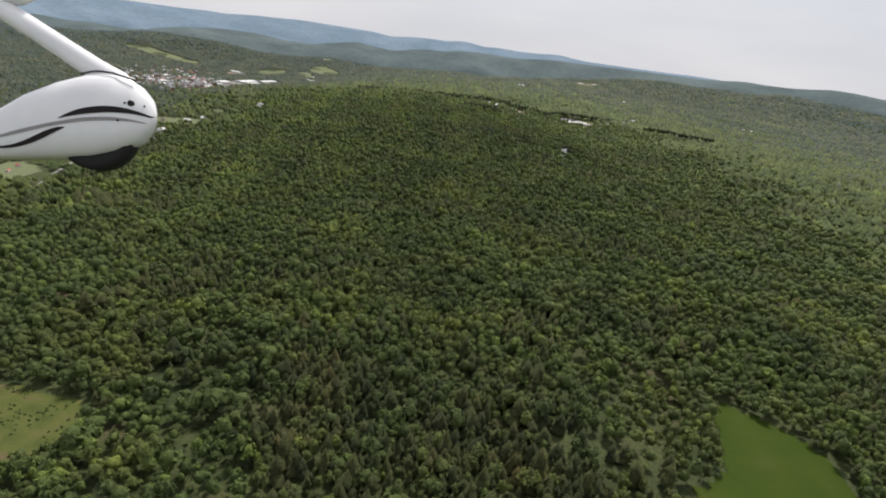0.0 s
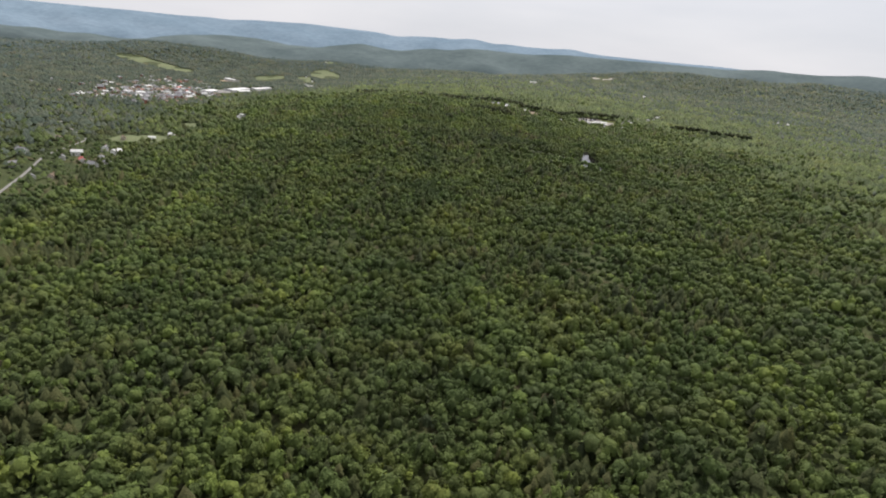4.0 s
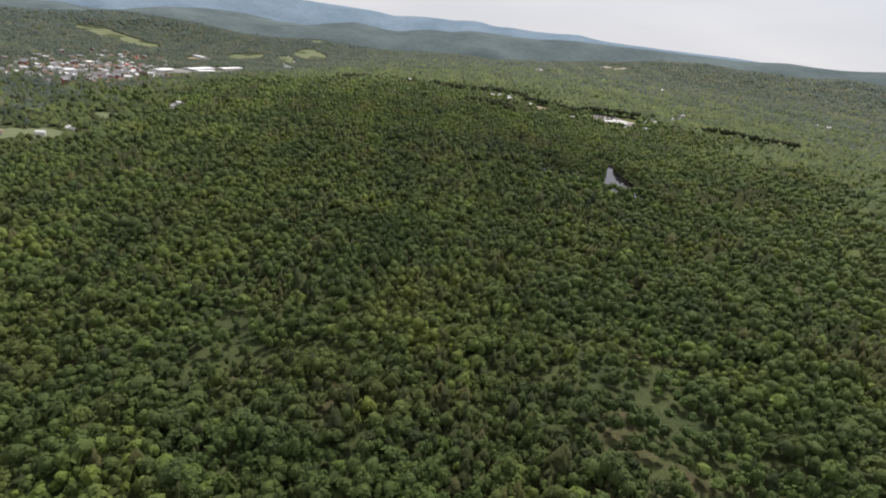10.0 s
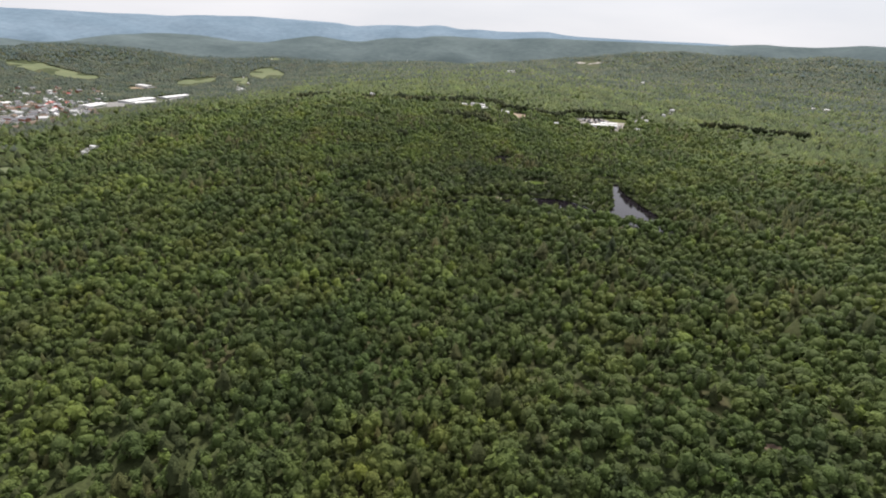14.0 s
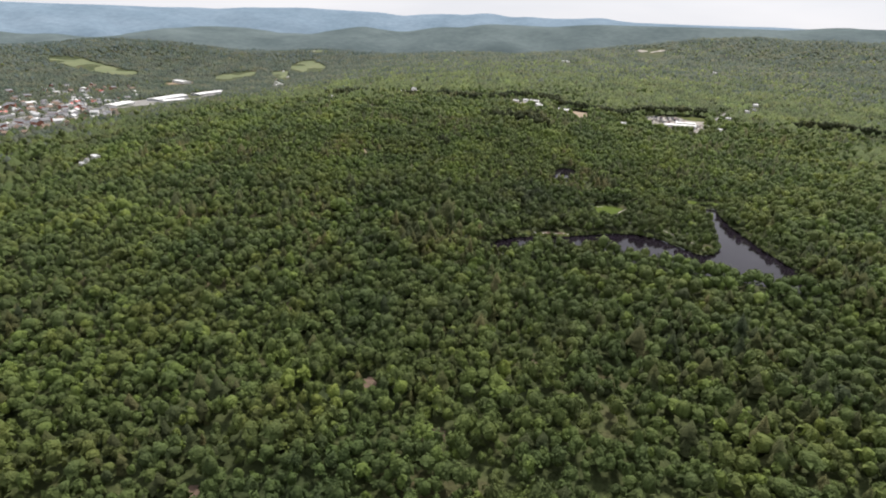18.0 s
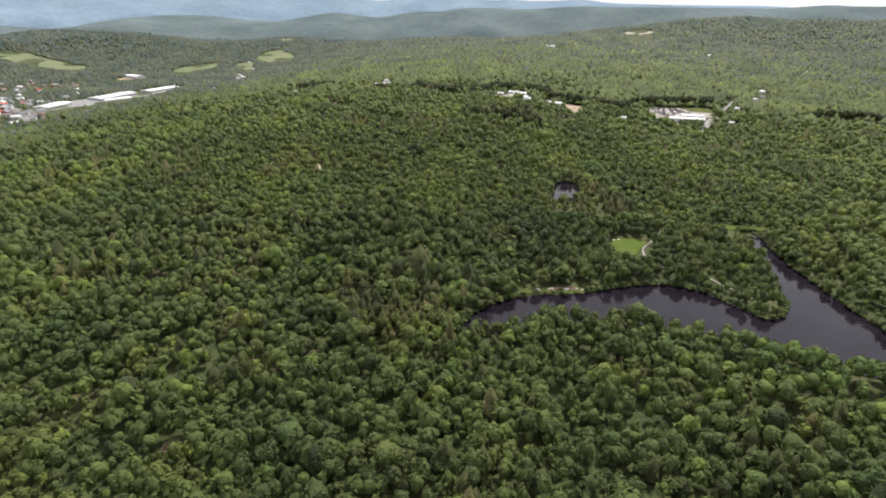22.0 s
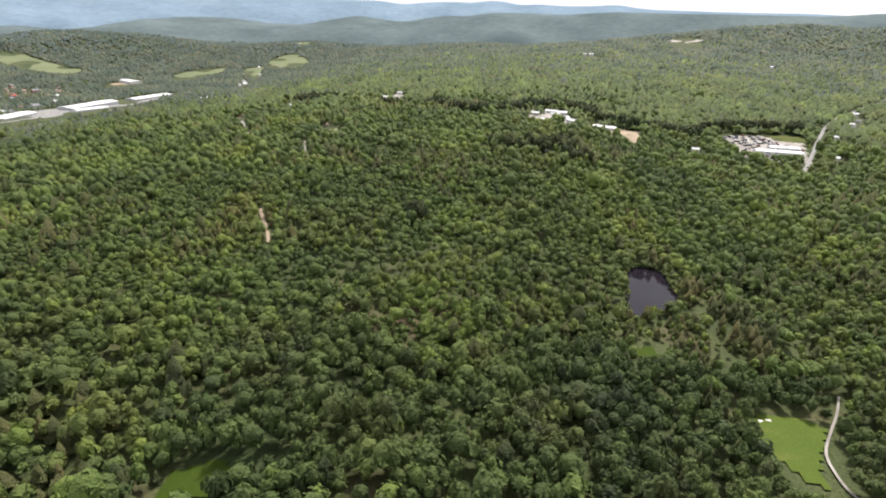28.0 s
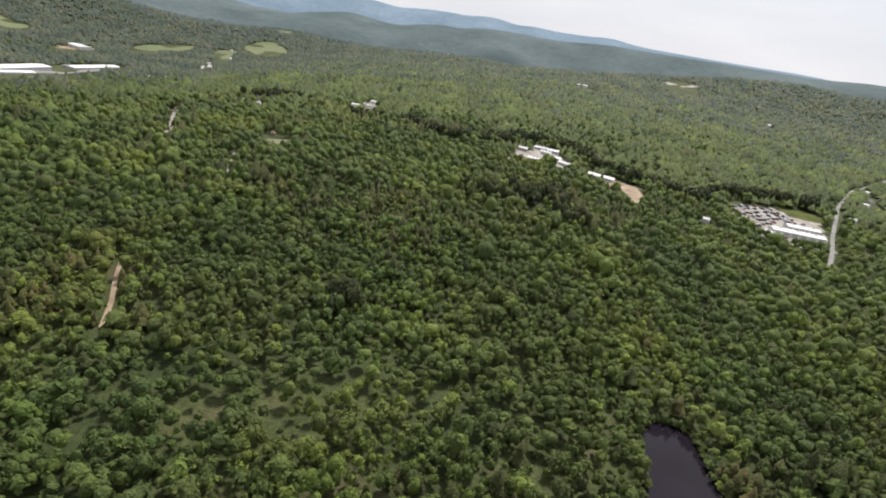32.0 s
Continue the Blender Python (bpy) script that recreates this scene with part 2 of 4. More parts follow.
def hills(x, y):
    x, y = np.asarray(x, float), np.asarray(y, float)
    xc, yc = np.clip(x, -2600, 2600), np.clip(y, -300, 3500)
    z = LEVELS[0] + LEVELS[1] * xc / 1000 + LEVELS[2] * yc / 1000
    k = 0
    for hy in (250, 600, 950, 1300):
        for hx in (-350, -90, 130, 420):
            z = z + NEAR_HILLS[k] * np.exp(-((x - hx) ** 2 + (y - hy) ** 2) / 2 / 210 ** 2)
            k += 1
    k = 0
    for hy in (1750, 2400, 3200):
        for hx in (-1700, -650, 0, 650, 1700):
            z = z + FAR_HILLS[k] * np.exp(-((x - hx) ** 2 + (y - hy) ** 2) / 2 / 480 ** 2)
            k += 1
    for hx, hy, rise, wx, wy in FAR_KNOLLS:
        z = z + rise * np.exp(-((x - hx) / wx) ** 2 / 2 - ((y - hy) / wy) ** 2 / 2)
    far = smooth(1700, 3000, np.hypot(x, y - 500))
    z = z - 230 * smooth(2800, 4000, np.hypot(x, y)) + far * 6 * wobble(x, y, 380, 8)
    return z + far * 16 * wobble(x, y, 900, 5) + 1.5 * wobble(x, y, 130, 6)


def inside(poly, x, y):
    """Which places lie inside the outline."""
    c = np.zeros(np.shape(x), bool)
    for (x0, y0), (x1, y1) in zip(poly, poly[1:] + poly[:1]):
        if y0 != y1:
            c ^= ((y0 > y) != (y1 > y)) & (x < (x1 - x0) * (y - y0) / (y1 - y0) + x0)
    return c


def to_line(line, x, y):
    """Distance to a line of points."""
    d = np.full(np.shape(x), 1e9)
    for (x0, y0), (x1, y1) in zip(line, line[1:]):
        dx, dy = x1 - x0, y1 - y0
        t = np.clip(((x - x0) * dx + (y - y0) * dy) / (dx * dx + dy * dy), 0, 1)
        d = np.minimum(d, np.hypot(x - x0 - t * dx, y - y0 - t * dy))
    return d


def rounded(poly, n=3):
    """The outline with its corners cut n times."""
    for _ in range(n):
        poly = [q for a, b in zip(poly, poly[1:] + poly[:1])
                for q in ((a[0] * .75 + b[0] * .25, a[1] * .75 + b[1] * .25), (a[0] * .25 + b[0] * .75, a[1] * .25 + b[1] * .75))]
    return poly


LAKE = rounded([(6, 902), (16, 922), (30, 936), (46, 941), (64, 944), (89, 956), (109, 962), (126, 956), (138, 938), (146, 927), (155, 934),
                (163, 952), (170, 985), (178, 1022), (176, 1049), (195, 1047), (188, 1016), (188, 975), (190, 945), (196, 908), (204, 880),
                (185, 879), (150, 891), (110, 905), (84, 912), (60, 914), (35, 907), (14, 899)], 2)
POND = rounded([(74, 1134), (92, 1134), (93, 1116), (93.5, 1094), (91, 1084), (78, 1082), (71, 1073), (65, 1070), (67, 1090)], 2)
LAWN = rounded([(93, 1023), (117, 1021), (112, 1008), (104, 998), (105, 988), (97, 994), (92, 1007)], 1)
DAM = rounded([(166, 1049), (200, 1048), (201, 1056), (168, 1058)], 1)
MEADOW = rounded([(150, 262), (164, 249), (187, 230), (187, 206), (181, 180), (170, 130), (100, 130), (112, 192), (131, 199), (137, 220)], 1)
PASTURE = rounded([(-215, 214), (-164, 212), (-140, 208), (-133, 200), (-137, 176), (-147, 166), (-170, 150), (-230, 150)], 1)
WATER_Z, POND_Z = 0.0, 5.0


def ground_z(x, y):
    """The ground's height, eased to the shores and levelled under yards and lawns."""
    z = hills(x, y)
    for poly, level, reach in ((LAKE, WATER_Z, 34), (POND, POND_Z, 26), (LAWN, 1.0, 22), (DAM, 1.0, 12)):
        d = to_line(poly + poly[:1], x, y)
        d = np.where(inside(poly, x, y), -d, d)
        if level in (WATER_Z, POND_Z) and poly is not LAWN:
            bank = level + np.clip(d * 0.25, -2.5, 1.2)
        else:
            bank = level + 0 * d
        z = np.where(d < reach, bank + (z - bank) * smooth(2, reach, d), z)
    return z


def grid_mesh(name, xs, ys, height, mat):
    """A sheet over the grid of xs and ys."""
    gx, gy = np.meshgrid(xs, ys)
    gz = height(gx, gy)
    nx, ny = len(xs), len(ys)
    idx = np.arange(nx * ny).reshape(ny, nx)
    quads = np.stack([idx[:-1, :-1], idx[:-1, 1:], idx[1:, 1:], idx[1:, :-1]], -1).reshape(-1, 4)
    return joined(name, np.stack([gx, gy, gz], -1).reshape(-1, 3), quads, mat)


def joined(name, verts, faces, mat, tone=None, flat=False):
    """One mesh object from arrays of corners and faces, all faces with the same count of corners."""
    me = bpy.data.meshes.new(name)
    verts, faces = np.asarray(verts, np.float32), np.asarray(faces, np.int32)
    k = faces.shape[1]
    me.vertices.add(len(verts))
    me.vertices.foreach_set("co", verts.ravel())
    me.loops.add(faces.size)
    me.loops.foreach_set("vertex_index", faces.ravel())
    me.polygons.add(len(faces))
    me.polygons.foreach_set("loop_start", np.arange(len(faces), dtype=np.int32) * k)
    me.polygons.foreach_set("use_smooth", np.full(len(faces), not flat))
    if tone is not None:
        me.attributes.new("tone", "FLOAT", "POINT").data.foreach_set("value", np.asarray(tone, np.float32))
    me.materials.append(mat)
    me.update(calc_edges=True)
    me.validate()
    return new(name, me)


def steps(a, b, fine, a2, b2, coarse):
    """Grid lines: fine between a and b, coarse out to a2 and b2."""
    return np.unique(np.concatenate([np.arange(a2, a, coarse), np.arange(a, b, fine), np.arange(b, b2 + 1, coarse)]))


ground = grid_mesh("ground", steps(-480, 480, 10, -4480, 4480, 70), steps(80, 1640, 10, -4480, 4600, 70), ground_z, MAT_GROUND)
tagged(ground, "wooded rolling ground with leaf litter, moss and soil", "ground", kind="structure")


def flat_patch(name, poly, z, mat):
    """A level face inside an outline."""
    bm = bmesh.new()
    bm.faces.new([bm.verts.new((x, y, z)) for x, y in poly])
    bmesh.ops.triangulate(bm, faces=bm.faces[:])
    return mesh_object(name, bm, mat)


def mesh_object(name, bm, mat, smooth_faces=False):
    me = bpy.data.meshes.new(name)
    bmesh.ops.recalc_face_normals(bm, faces=bm.faces[:])
    bm.to_mesh(me)
    bm.free()
    me.materials.append(mat)
    if smooth_faces:
        me.polygons.foreach_set("use_smooth", np.ones(len(me.polygons), bool))
    return new(name, me)


def draped(name, poly, mat, cell=4.0, lift=0.25):
    """A patch of ground cover that follows the ground inside an outline, with a ragged edge."""
    px, py = [p[0] for p in poly], [p[1] for p in poly]
    xs, ys = np.arange(min(px), max(px) + cell, cell), np.arange(min(py), max(py) + cell, cell)
    gx, gy = np.meshgrid(xs, ys)
    idx = np.arange(gx.size).reshape(gx.shape)
    quads = np.stack([idx[:-1, :-1], idx[:-1, 1:], idx[1:, 1:], idx[1:, :-1]], -1).reshape(-1, 4)
    mx, my = gx.ravel()[quads].mean(1), gy.ravel()[quads].mean(1)
    quads = quads[inside(poly, mx, my)]
    if len(quads) == 0:
        return None
    used, flat_idx = np.unique(quads, return_inverse=True)
    vx, vy = gx.ravel()[used], gy.ravel()[used]
    return joined(name, np.stack([vx, vy, ground_z(vx, vy) + lift], -1), flat_idx.reshape(-1, 4), mat)


def strip_mesh(name, line, width, mat, lift=0.3, cell=6.0):
    """A road or track that follows the ground along a line."""
    pts = [Vector(p) for p in line]
    dense = []
    for a, b in zip(pts, pts[1:]):
        n = max(1, int((b - a).length / cell))
        dense += [a + (b - a) * i / n for i in range(n)]
    dense.append(pts[-1])
    for _ in range(2):
        dense = [dense[0]] + [(dense[i - 1] + dense[i] * 2 + dense[i + 1]) / 4 for i in range(1, len(dense) - 1)] + [dense[-1]]
    vs = []
    for i, p in enumerate(dense):
        d = (dense[min(i + 1, len(dense) - 1)] - dense[max(i - 1, 0)]).normalized()
        side = Vector((d.y, -d.x)) * width / 2
        vs += [p - side, p, p + side]
    v = np.array([tuple(q) for q in vs])
    z = ground_z(v[:, 0], v[:, 1]) + lift
    fs = [(3 * i + j, 3 * i + j + 1, 3 * i + j + 4, 3 * i + j + 3) for i in range(len(dense) - 1) for j in (0, 1)]
    return joined(name, np.column_stack([v, z]), fs, mat)


water = tagged(flat_patch("water", LAKE, WATER_Z, MAT_WATER), "dark still water of a forked woodland lake", "lake", kind="structure")
pond_water = tagged(flat_patch("water", POND, POND_Z, MAT_WATER), "small dark woodland pond with still water", "pond", kind="structure")
lawn = tagged(draped("lawn", LAWN, MAT_LAWN, 2.0, 0.55), "bright green mown lawn in a forest clearing", "lawn", kind="structure")
dam = tagged(draped("grass_dam", DAM, MAT_LAWN, 2.0, 0.55), "low grassy bank at the end of the lake", "bank", kind="structure")
meadow = tagged(draped("meadow", MEADOW, MAT_MEADOW, 4.0, 0.3), "smooth green mown meadow between woods", "meadow", kind="structure")
pasture = tagged(draped("pasture", PASTURE, MAT_SCRUB, 4.0, 0.3), "rough yellow-green pasture with low scrub", "pasture", kind="structure")

# lumber yard, far clearings, roads
YARD = [(236, 1500), (292, 1526), (308, 1508), (330, 1508), (298, 1420), (255, 1414), (238, 1430), (235, 1478)]
YARD_GREEN = [(298, 1530), (318, 1538), (344, 1530), (334, 1512), (312, 1508)]
SHOP_YARD = [(22, 1472), (34, 1500), (40, 1540), (54, 1545), (60, 1570), (84, 1576), (86, 1534), (97, 1506), (84, 1499), (62, 1500), (52, 1482)]
DIRT_LOT = [(103, 1500), (128, 1498), (150, 1476), (146, 1455), (144, 1434), (130, 1424), (127, 1440), (130, 1462), (112, 1474)]
HOUSE_LOT = [(-165, 1665), (-152, 1742), (-140, 1742), (-128, 1636)]
ROAD = [(268, 1372), (290, 1410), (345, 1511), (385, 1582), (428, 1646), (470, 1706), (512, 1745), (604, 1852), (671, 1951), (750, 2074)]
LOW_ROAD = [(286, 1373), (298, 1369), (312, 1366), (328, 1362)]
HIGHWAY = [(-18, 1491), (-29, 1501), (-44, 1520)]
TRACK_A = [(-103, 1112), (-109, 1126), (-118, 1142), (-127, 1160)]
TRACK_B = [(-143, 1288), (-147, 1299), (-155, 1322), (-160, 1336)]
TRACK_C = [(-227, 1370), (-240, 1398), (-263, 1442), (-289, 1495)]
LANE = [(128, 1034), (124, 1026), (117, 1016), (109, 1004), (108, 990), (114, 976)]
TRAIL = [(120, 996), (127, 980), (136, 964), (146, 946)]
GRAVEL_PIT = [(466, 2690), (500, 2728), (540, 2734), (566, 2676), (536, 2650), (492, 2640)]
TOWN_LOTS = [[(-735, 1500), (-690, 1490), (-680, 1560), (-725, 1580)], [(-640, 1290), (-600, 1280), (-596, 1345), (-634, 1352)],
             [(-690, 1385), (-668, 1380), (-664, 1455), (-686, 1460)], [(-600, 1400), (-570, 1395), (-566, 1450), (-596, 1455)]]
MALL_LOT = [(-695, 1530), (-645, 1530), (-585, 1680), (-615, 1955), (-672, 1955), (-690, 1700)]
SAND_LOT = [(-860, 2060), (-800, 2085), (-805, 2140), (-850, 2140)]
CUT_STRIP = [(455, 1486), (505, 1476), (560, 1420), (582, 1392), (572, 1380), (515, 1436), (450, 1466)]
SHORE_BANK = [(36, 939), (46, 942), (66, 945), (77, 950), (75, 952.5), (62, 948.5), (46, 946.5), (37, 943.5)]
GLADE = [(62, 1043), (68, 1041), (72, 1046), (69, 1051), (63, 1049)]
FIELDS = [rounded(p, 1) for p in (
    [(-815, 2270), (-812, 2345), (-785, 2440), (-750, 2440), (-742, 2374), (-761, 2255), (-790, 2240)],
    [(-715, 2450), (-690, 2500), (-668, 2500), (-620, 2340), (-575, 2262), (-600, 2262), (-650, 2350)],
    [(-705, 2600), (-708, 2720), (-660, 2760), (-570, 2615), (-562, 2470), (-610, 2490), (-660, 2530)],
    [(-1346, 2264), (-1300, 2350), (-1085, 2232), (-1000, 2220), (-1010, 2140), (-1139, 2155)],
    [(-420, 934), (-474, 900), (-510, 922), (-440, 972)],
    [(-462, 1046), (-434, 1036), (-424, 1062), (-452, 1074)],
    [(-755, 2955), (-695, 2970), (-705, 3020), (-760, 3000)],
    [(-480, 560), (-435, 545), (-445, 610), (-490, 620)],
    [(-160, 1372), (-128, 1368), (-126, 1390), (-156, 1396)])]
LEFT_ROAD = [(-400, 520), (-412, 550), (-440, 640), (-500, 800), (-513, 895), (-543, 922), (-600, 960), (-640, 1100), (-660, 1300), (-700, 1520)]
SCRUB_PATCH = [(-74, 961), (-58, 964), (-54, 971), (-63, 975), (-73, 970)]
BARE_SPOTS = [[(x + 3 * math.cos(a), y + 4.5 * math.sin(a)) for a in (0, 1.05, 2.09, 3.14, 4.19, 5.24)]
              for x, y in ((-73, 722), (143, 646), (207, 672), (2, 752), (-28, 780), (-82, 838), (38, 800))]
CLEARINGS = BARE_SPOTS + [SCRUB_PATCH, LAWN, DAM, MEADOW, PASTURE, YARD, YARD_GREEN, SHOP_YARD, DIRT_LOT, HOUSE_LOT, GRAVEL_PIT, MALL_LOT, SAND_LOT, CUT_STRIP,
             SHORE_BANK, GLADE] + FIELDS + TOWN_LOTS
TRACKS = [(ROAD, 4.2), (TRACK_A, 2.4), (TRACK_B, 2.4), (TRACK_C, 4), (LANE, 1.6), (TRAIL, 3.0), (HIGHWAY, 7), (LEFT_ROAD, 3.2), (LOW_ROAD, 4.0)]


def open_ground(x, y, margin=1.5):
    """Places where no tree stands."""
    c = np.zeros(np.shape(x), bool)
    for poly in CLEARINGS:
        px, py = [p[0] for p in poly], [p[1] for p in poly]
        near = (x > min(px) - 6) & (x < max(px) + 6) & (y > min(py) - 6) & (y < max(py) + 6)
        c |= near & (inside(poly, x, y) | (to_line(poly + poly[:1], x, y) < margin))
    for poly in (LAKE, POND):
        px, py = [p[0] for p in poly], [p[1] for p in poly]
        near = (x > min(px) - 6) & (x < max(px) + 6) & (y > min(py) - 6) & (y < max(py) + 6)
        c |= near & (inside(poly, x, y) | (to_line(poly + poly[:1], x, y) < 0.5))
    for line, half in TRACKS:
        c |= to_line(line, x, y) < half
    return c


def in_sight(x, y):
    """Open ground on the near side of far fields and houses, so that they show over the trees before them."""
    c = np.zeros(np.shape(x), bool)
    away = np.hypot(x - 8, y - 480) + 1e-6
    ux, uy = (x - 8) / away, (y - 480) / away
    for poly, reaches in [(p, (25, 50, 75, 100)) for p in FIELDS[:3] + [MALL_LOT, SAND_LOT]] + [(FIELDS[3], (20, 40)), (GRAVEL_PIT, (25, 50, 75, 100, 125, 150, 175))] + [(p, (8, 14)) for p in FIELDS[4:] + [SHOP_YARD, DIRT_LOT]] + [(LAWN, (8, 14, 20)), (DAM, (8, 16, 24, 30))]:
        px, py = [p[0] for p in poly], [p[1] for p in poly]
        near = (x > min(px) - 160) & (x < max(px) + 160) & (y > min(py) - 160) & (y < max(py) + 160)
        if near.any():
            for d in reaches:
                c |= near & inside(poly, x + ux * d, y + uy * d)
    for hx, hy, _, _ in SPOTS:
        d = math.hypot(hx - 8, hy - 480)
        near_end = (hx - (hx - 8) / d * min(60, d * 0.035), hy - (hy - 480) / d * min(60, d * 0.035))
        near = (np.abs(x - hx) < 75) & (np.abs(y - hy) < 75)
        if near.any():
            c |= near & (to_line([(hx, hy), near_end], x, y) < 7.5)
    return c


SPOTS = [(54, 1381, 2, 30), (46, 1355, 2, 80), (-152, 1697, 2, 20), (-146, 1725, 2, 70), (-135, 1655, 0, 10), (-158, 1676, 4, 95),
         (-279, 1631, 2, 40), (-275, 1696, 2, 10), (-262, 1704, 4, 60), (-251, 1601, 2, 15), (-273, 1921, 1, 0), (-298, 1512, 5, 20),
         (-300, 1530, 1, 70), (-566, 2128, 4, 30), (-550, 2062, 2, 10), (-557, 2085, 2, 50), (-572, 2110, 0, 15), (-545, 2090, 4, 80), (-517, 1837, 2, 70), (-508, 1841, 2, 20), (-498, 1846, 0, 65),
         (-681, 2480, 2, 0), (209, 2345, 4, 90), (196, 2352, 2, 70), (435, 1618, 2, 30), (481, 1700, 2, 60), (458, 1648, 0, 20), (376, 1538, 2, 80),
         (335, 1449, 2, 40), (194, 1427, 2, 65), (867, 1860, 2, 10), (880, 1830, 4, 60), (574, 2213, 2, 80), (-312, 1622, 0, 20),
         (-394, 1121, 2, 70), (-398, 1147, 4, 60), (-463, 576, 5, 10), (-470, 600, 5, 80), (-176, 3118, 4, 10), (21, 3370, 4, 70), (-731, 2978, 2, 20),
         (-400, 1135, 0, 20), (-163, 1413, 1, 20), (-592, 2180, 2, 70), (-620, 2255, 1, 30), (-605, 2305, 4, 10), (-286, 1690, 0, 80), (-268, 1688, 1, 50),
         (40, 1362, 0, 10)]


def town_share(x, y):
    """How much of the ground the town takes: 1 in its midst, 0 in the woods."""
    a = np.exp(-((x + 770) / 150) ** 2 - ((y - 1480) / 260) ** 2)
    b = np.exp(-((x + 470) / 60) ** 2 - ((y - 800) / 170) ** 2)
    c = np.exp(-((x + 880) / 90) ** 2 - ((y - 1830) / 160) ** 2)
    d = np.exp(-((x + 655) / 75) ** 2 - ((y - 1370) / 150) ** 2)
    return np.clip(np.maximum(np.maximum(a * 0.8, b * 0.7), np.maximum(c * 0.8, d)), 0, 1)


# ---- woods ----
def ico(sub):
    bm = bmesh.new()
    bmesh.ops.create_icosphere(bm, subdivisions=sub, radius=1.0)
    v = np.array([tuple(p.co) for p in bm.verts])
    f = np.array([[p.index for p in q.verts] for q in bm.faces])
    bm.free()
    return v, f


def trimmed(v, f, low):
    """Without the faces that lie below a height."""
    f = f[v[f][:, :, 2].max(1) > low]
    used, inv = np.unique(f, return_inverse=True)
    return v[used], inv.reshape(-1, 3)


def stacked(parts):
    vs, fs, n = [], [], 0
    for v, f in parts:
        vs.append(v)
        fs.append(f + n)
        n += len(v)
    return np.concatenate(vs), np.concatenate(fs)


def tufts(r, count, size):
    """Folded leaf clumps over a bulging crown of radius about 1."""
    lumps = 7
    c = r.normal(size=(lumps, 3))
    c /= np.linalg.norm(c, axis=1)[:, None]
    c[:, 2] = np.abs(c[:, 2]) * 0.9 - 0.15
    c *= r.uniform(0.42, 0.74, (lumps, 1))
    rad = r.uniform(0.24, 0.44, lumps)
    d = r.normal(size=(count, 3))
    d[:, 2] = np.abs(d[:, 2]) * 0.9 - 0.35
    d /= np.linalg.norm(d, axis=1)[:, None]
    b = d @ c.T
    inner = b ** 2 - (c ** 2).sum(1)[None] + rad[None] ** 2
    reach = np.maximum(np.where(inner > 0, b + np.sqrt(np.maximum(inner, 0)), 0).max(1), 0.40)
    p = d * (reach * r.uniform(0.84, 1.08, count))[:, None]
    nrm = d + r.normal(0, 0.42, (count, 3)) + np.array([0, 0, 0.6])
    nrm /= np.linalg.norm(nrm, axis=1)[:, None]
    t1 = np.cross(nrm, r.normal(size=(count, 3)))
    t1 /= np.linalg.norm(t1, axis=1)[:, None]
    t2 = np.cross(nrm, t1)
    corners = []
    for k in range(3):
        a = 2.094 * k + r.uniform(-0.35, 0.35, (count, 1))
        q = size * r.uniform(0.6, 1.5, (count, 1))
        corners.append(p + (t1 * np.cos(a) + t2 * np.sin(a)) * q)
    return np.stack(corners, 1).reshape(-1, 3), np.arange(count * 3).reshape(-1, 3)


def broadleaf(r, level):
    """Crown of leaf clumps at falling levels of detail; base at z = 0, top near 1, radius about 0.34."""
    v, f = ico(1)
    v = v * r.uniform(*((0.52, 0.80), (0.56, 0.84), (0.54, 0.84), (0.74, 1.02))[level], (len(v), 1))
    core = trimmed(v, f, -0.3)
    if level < 2:
        v, f = stacked([core, tufts(r, (58, 25)[level], (0.22, 0.32)[level])])
    elif level == 2:
        v, f = stacked([trimmed(core[0] * 1.08, core[1], -0.1), tufts(r, 10, 0.40)])
    else:
        a = np.arange(5) * 2 * np.pi / 5
        ring = np.stack([np.cos(a), np.sin(a), -0.5 + 0 * a], 1) * r.uniform(0.8, 1.2, (5, 1))
        v = np.concatenate([ring, [[r.uniform(-.2, .2), r.uniform(-.2, .2), 0.75]]])
        f = np.array([(q, (q + 1) % 5, 5) for q in range(5)])
    slim = r.uniform(0.0, 0.85)
    up = np.clip((v[:, 2] + 0.2) / 1.2, 0, 1)
    v = v * np.stack([1 - slim * 0.55 * up, 1 - slim * 0.55 * up, 1 + 0.35 * slim + 0 * up], 1)
    v = v * np.array([0.34, 0.34, 0.35])
    v[:, 2] += 0.59
    return v, f


def conifer(r, level):
    """Tiers of drooping boughs; base at z = 0, top at 1."""
    tiers, sides = ((5, 9), (3, 7), (1, 5), (1, 4))[level]
    parts = []
    for i in range(tiers):
        z0 = 0.16 + 0.62 * i / tiers
        z1 = min(1.0, z0 + (0.42 if tiers > 1 else 0.84))
        rad = 0.25 * (1 - z0) + 0.04
        a = np.arange(sides) / sides * 2 * np.pi + r.uniform(0, 6.28)
        q = rad * r.uniform(0.48, 1.25, sides)
        ring = np.stack([np.cos(a) * q, np.sin(a) * q, z0 + r.uniform(-0.03, 0.05, sides)], 1)
        tip = np.array([[r.uniform(-0.01, 0.01), r.uniform(-0.01, 0.01), z1]])
        f = np.array([(j, (j + 1) % sides, sides) for j in range(sides)])
        parts.append((np.concatenate([ring, tip]), f))
    return stacked(parts)


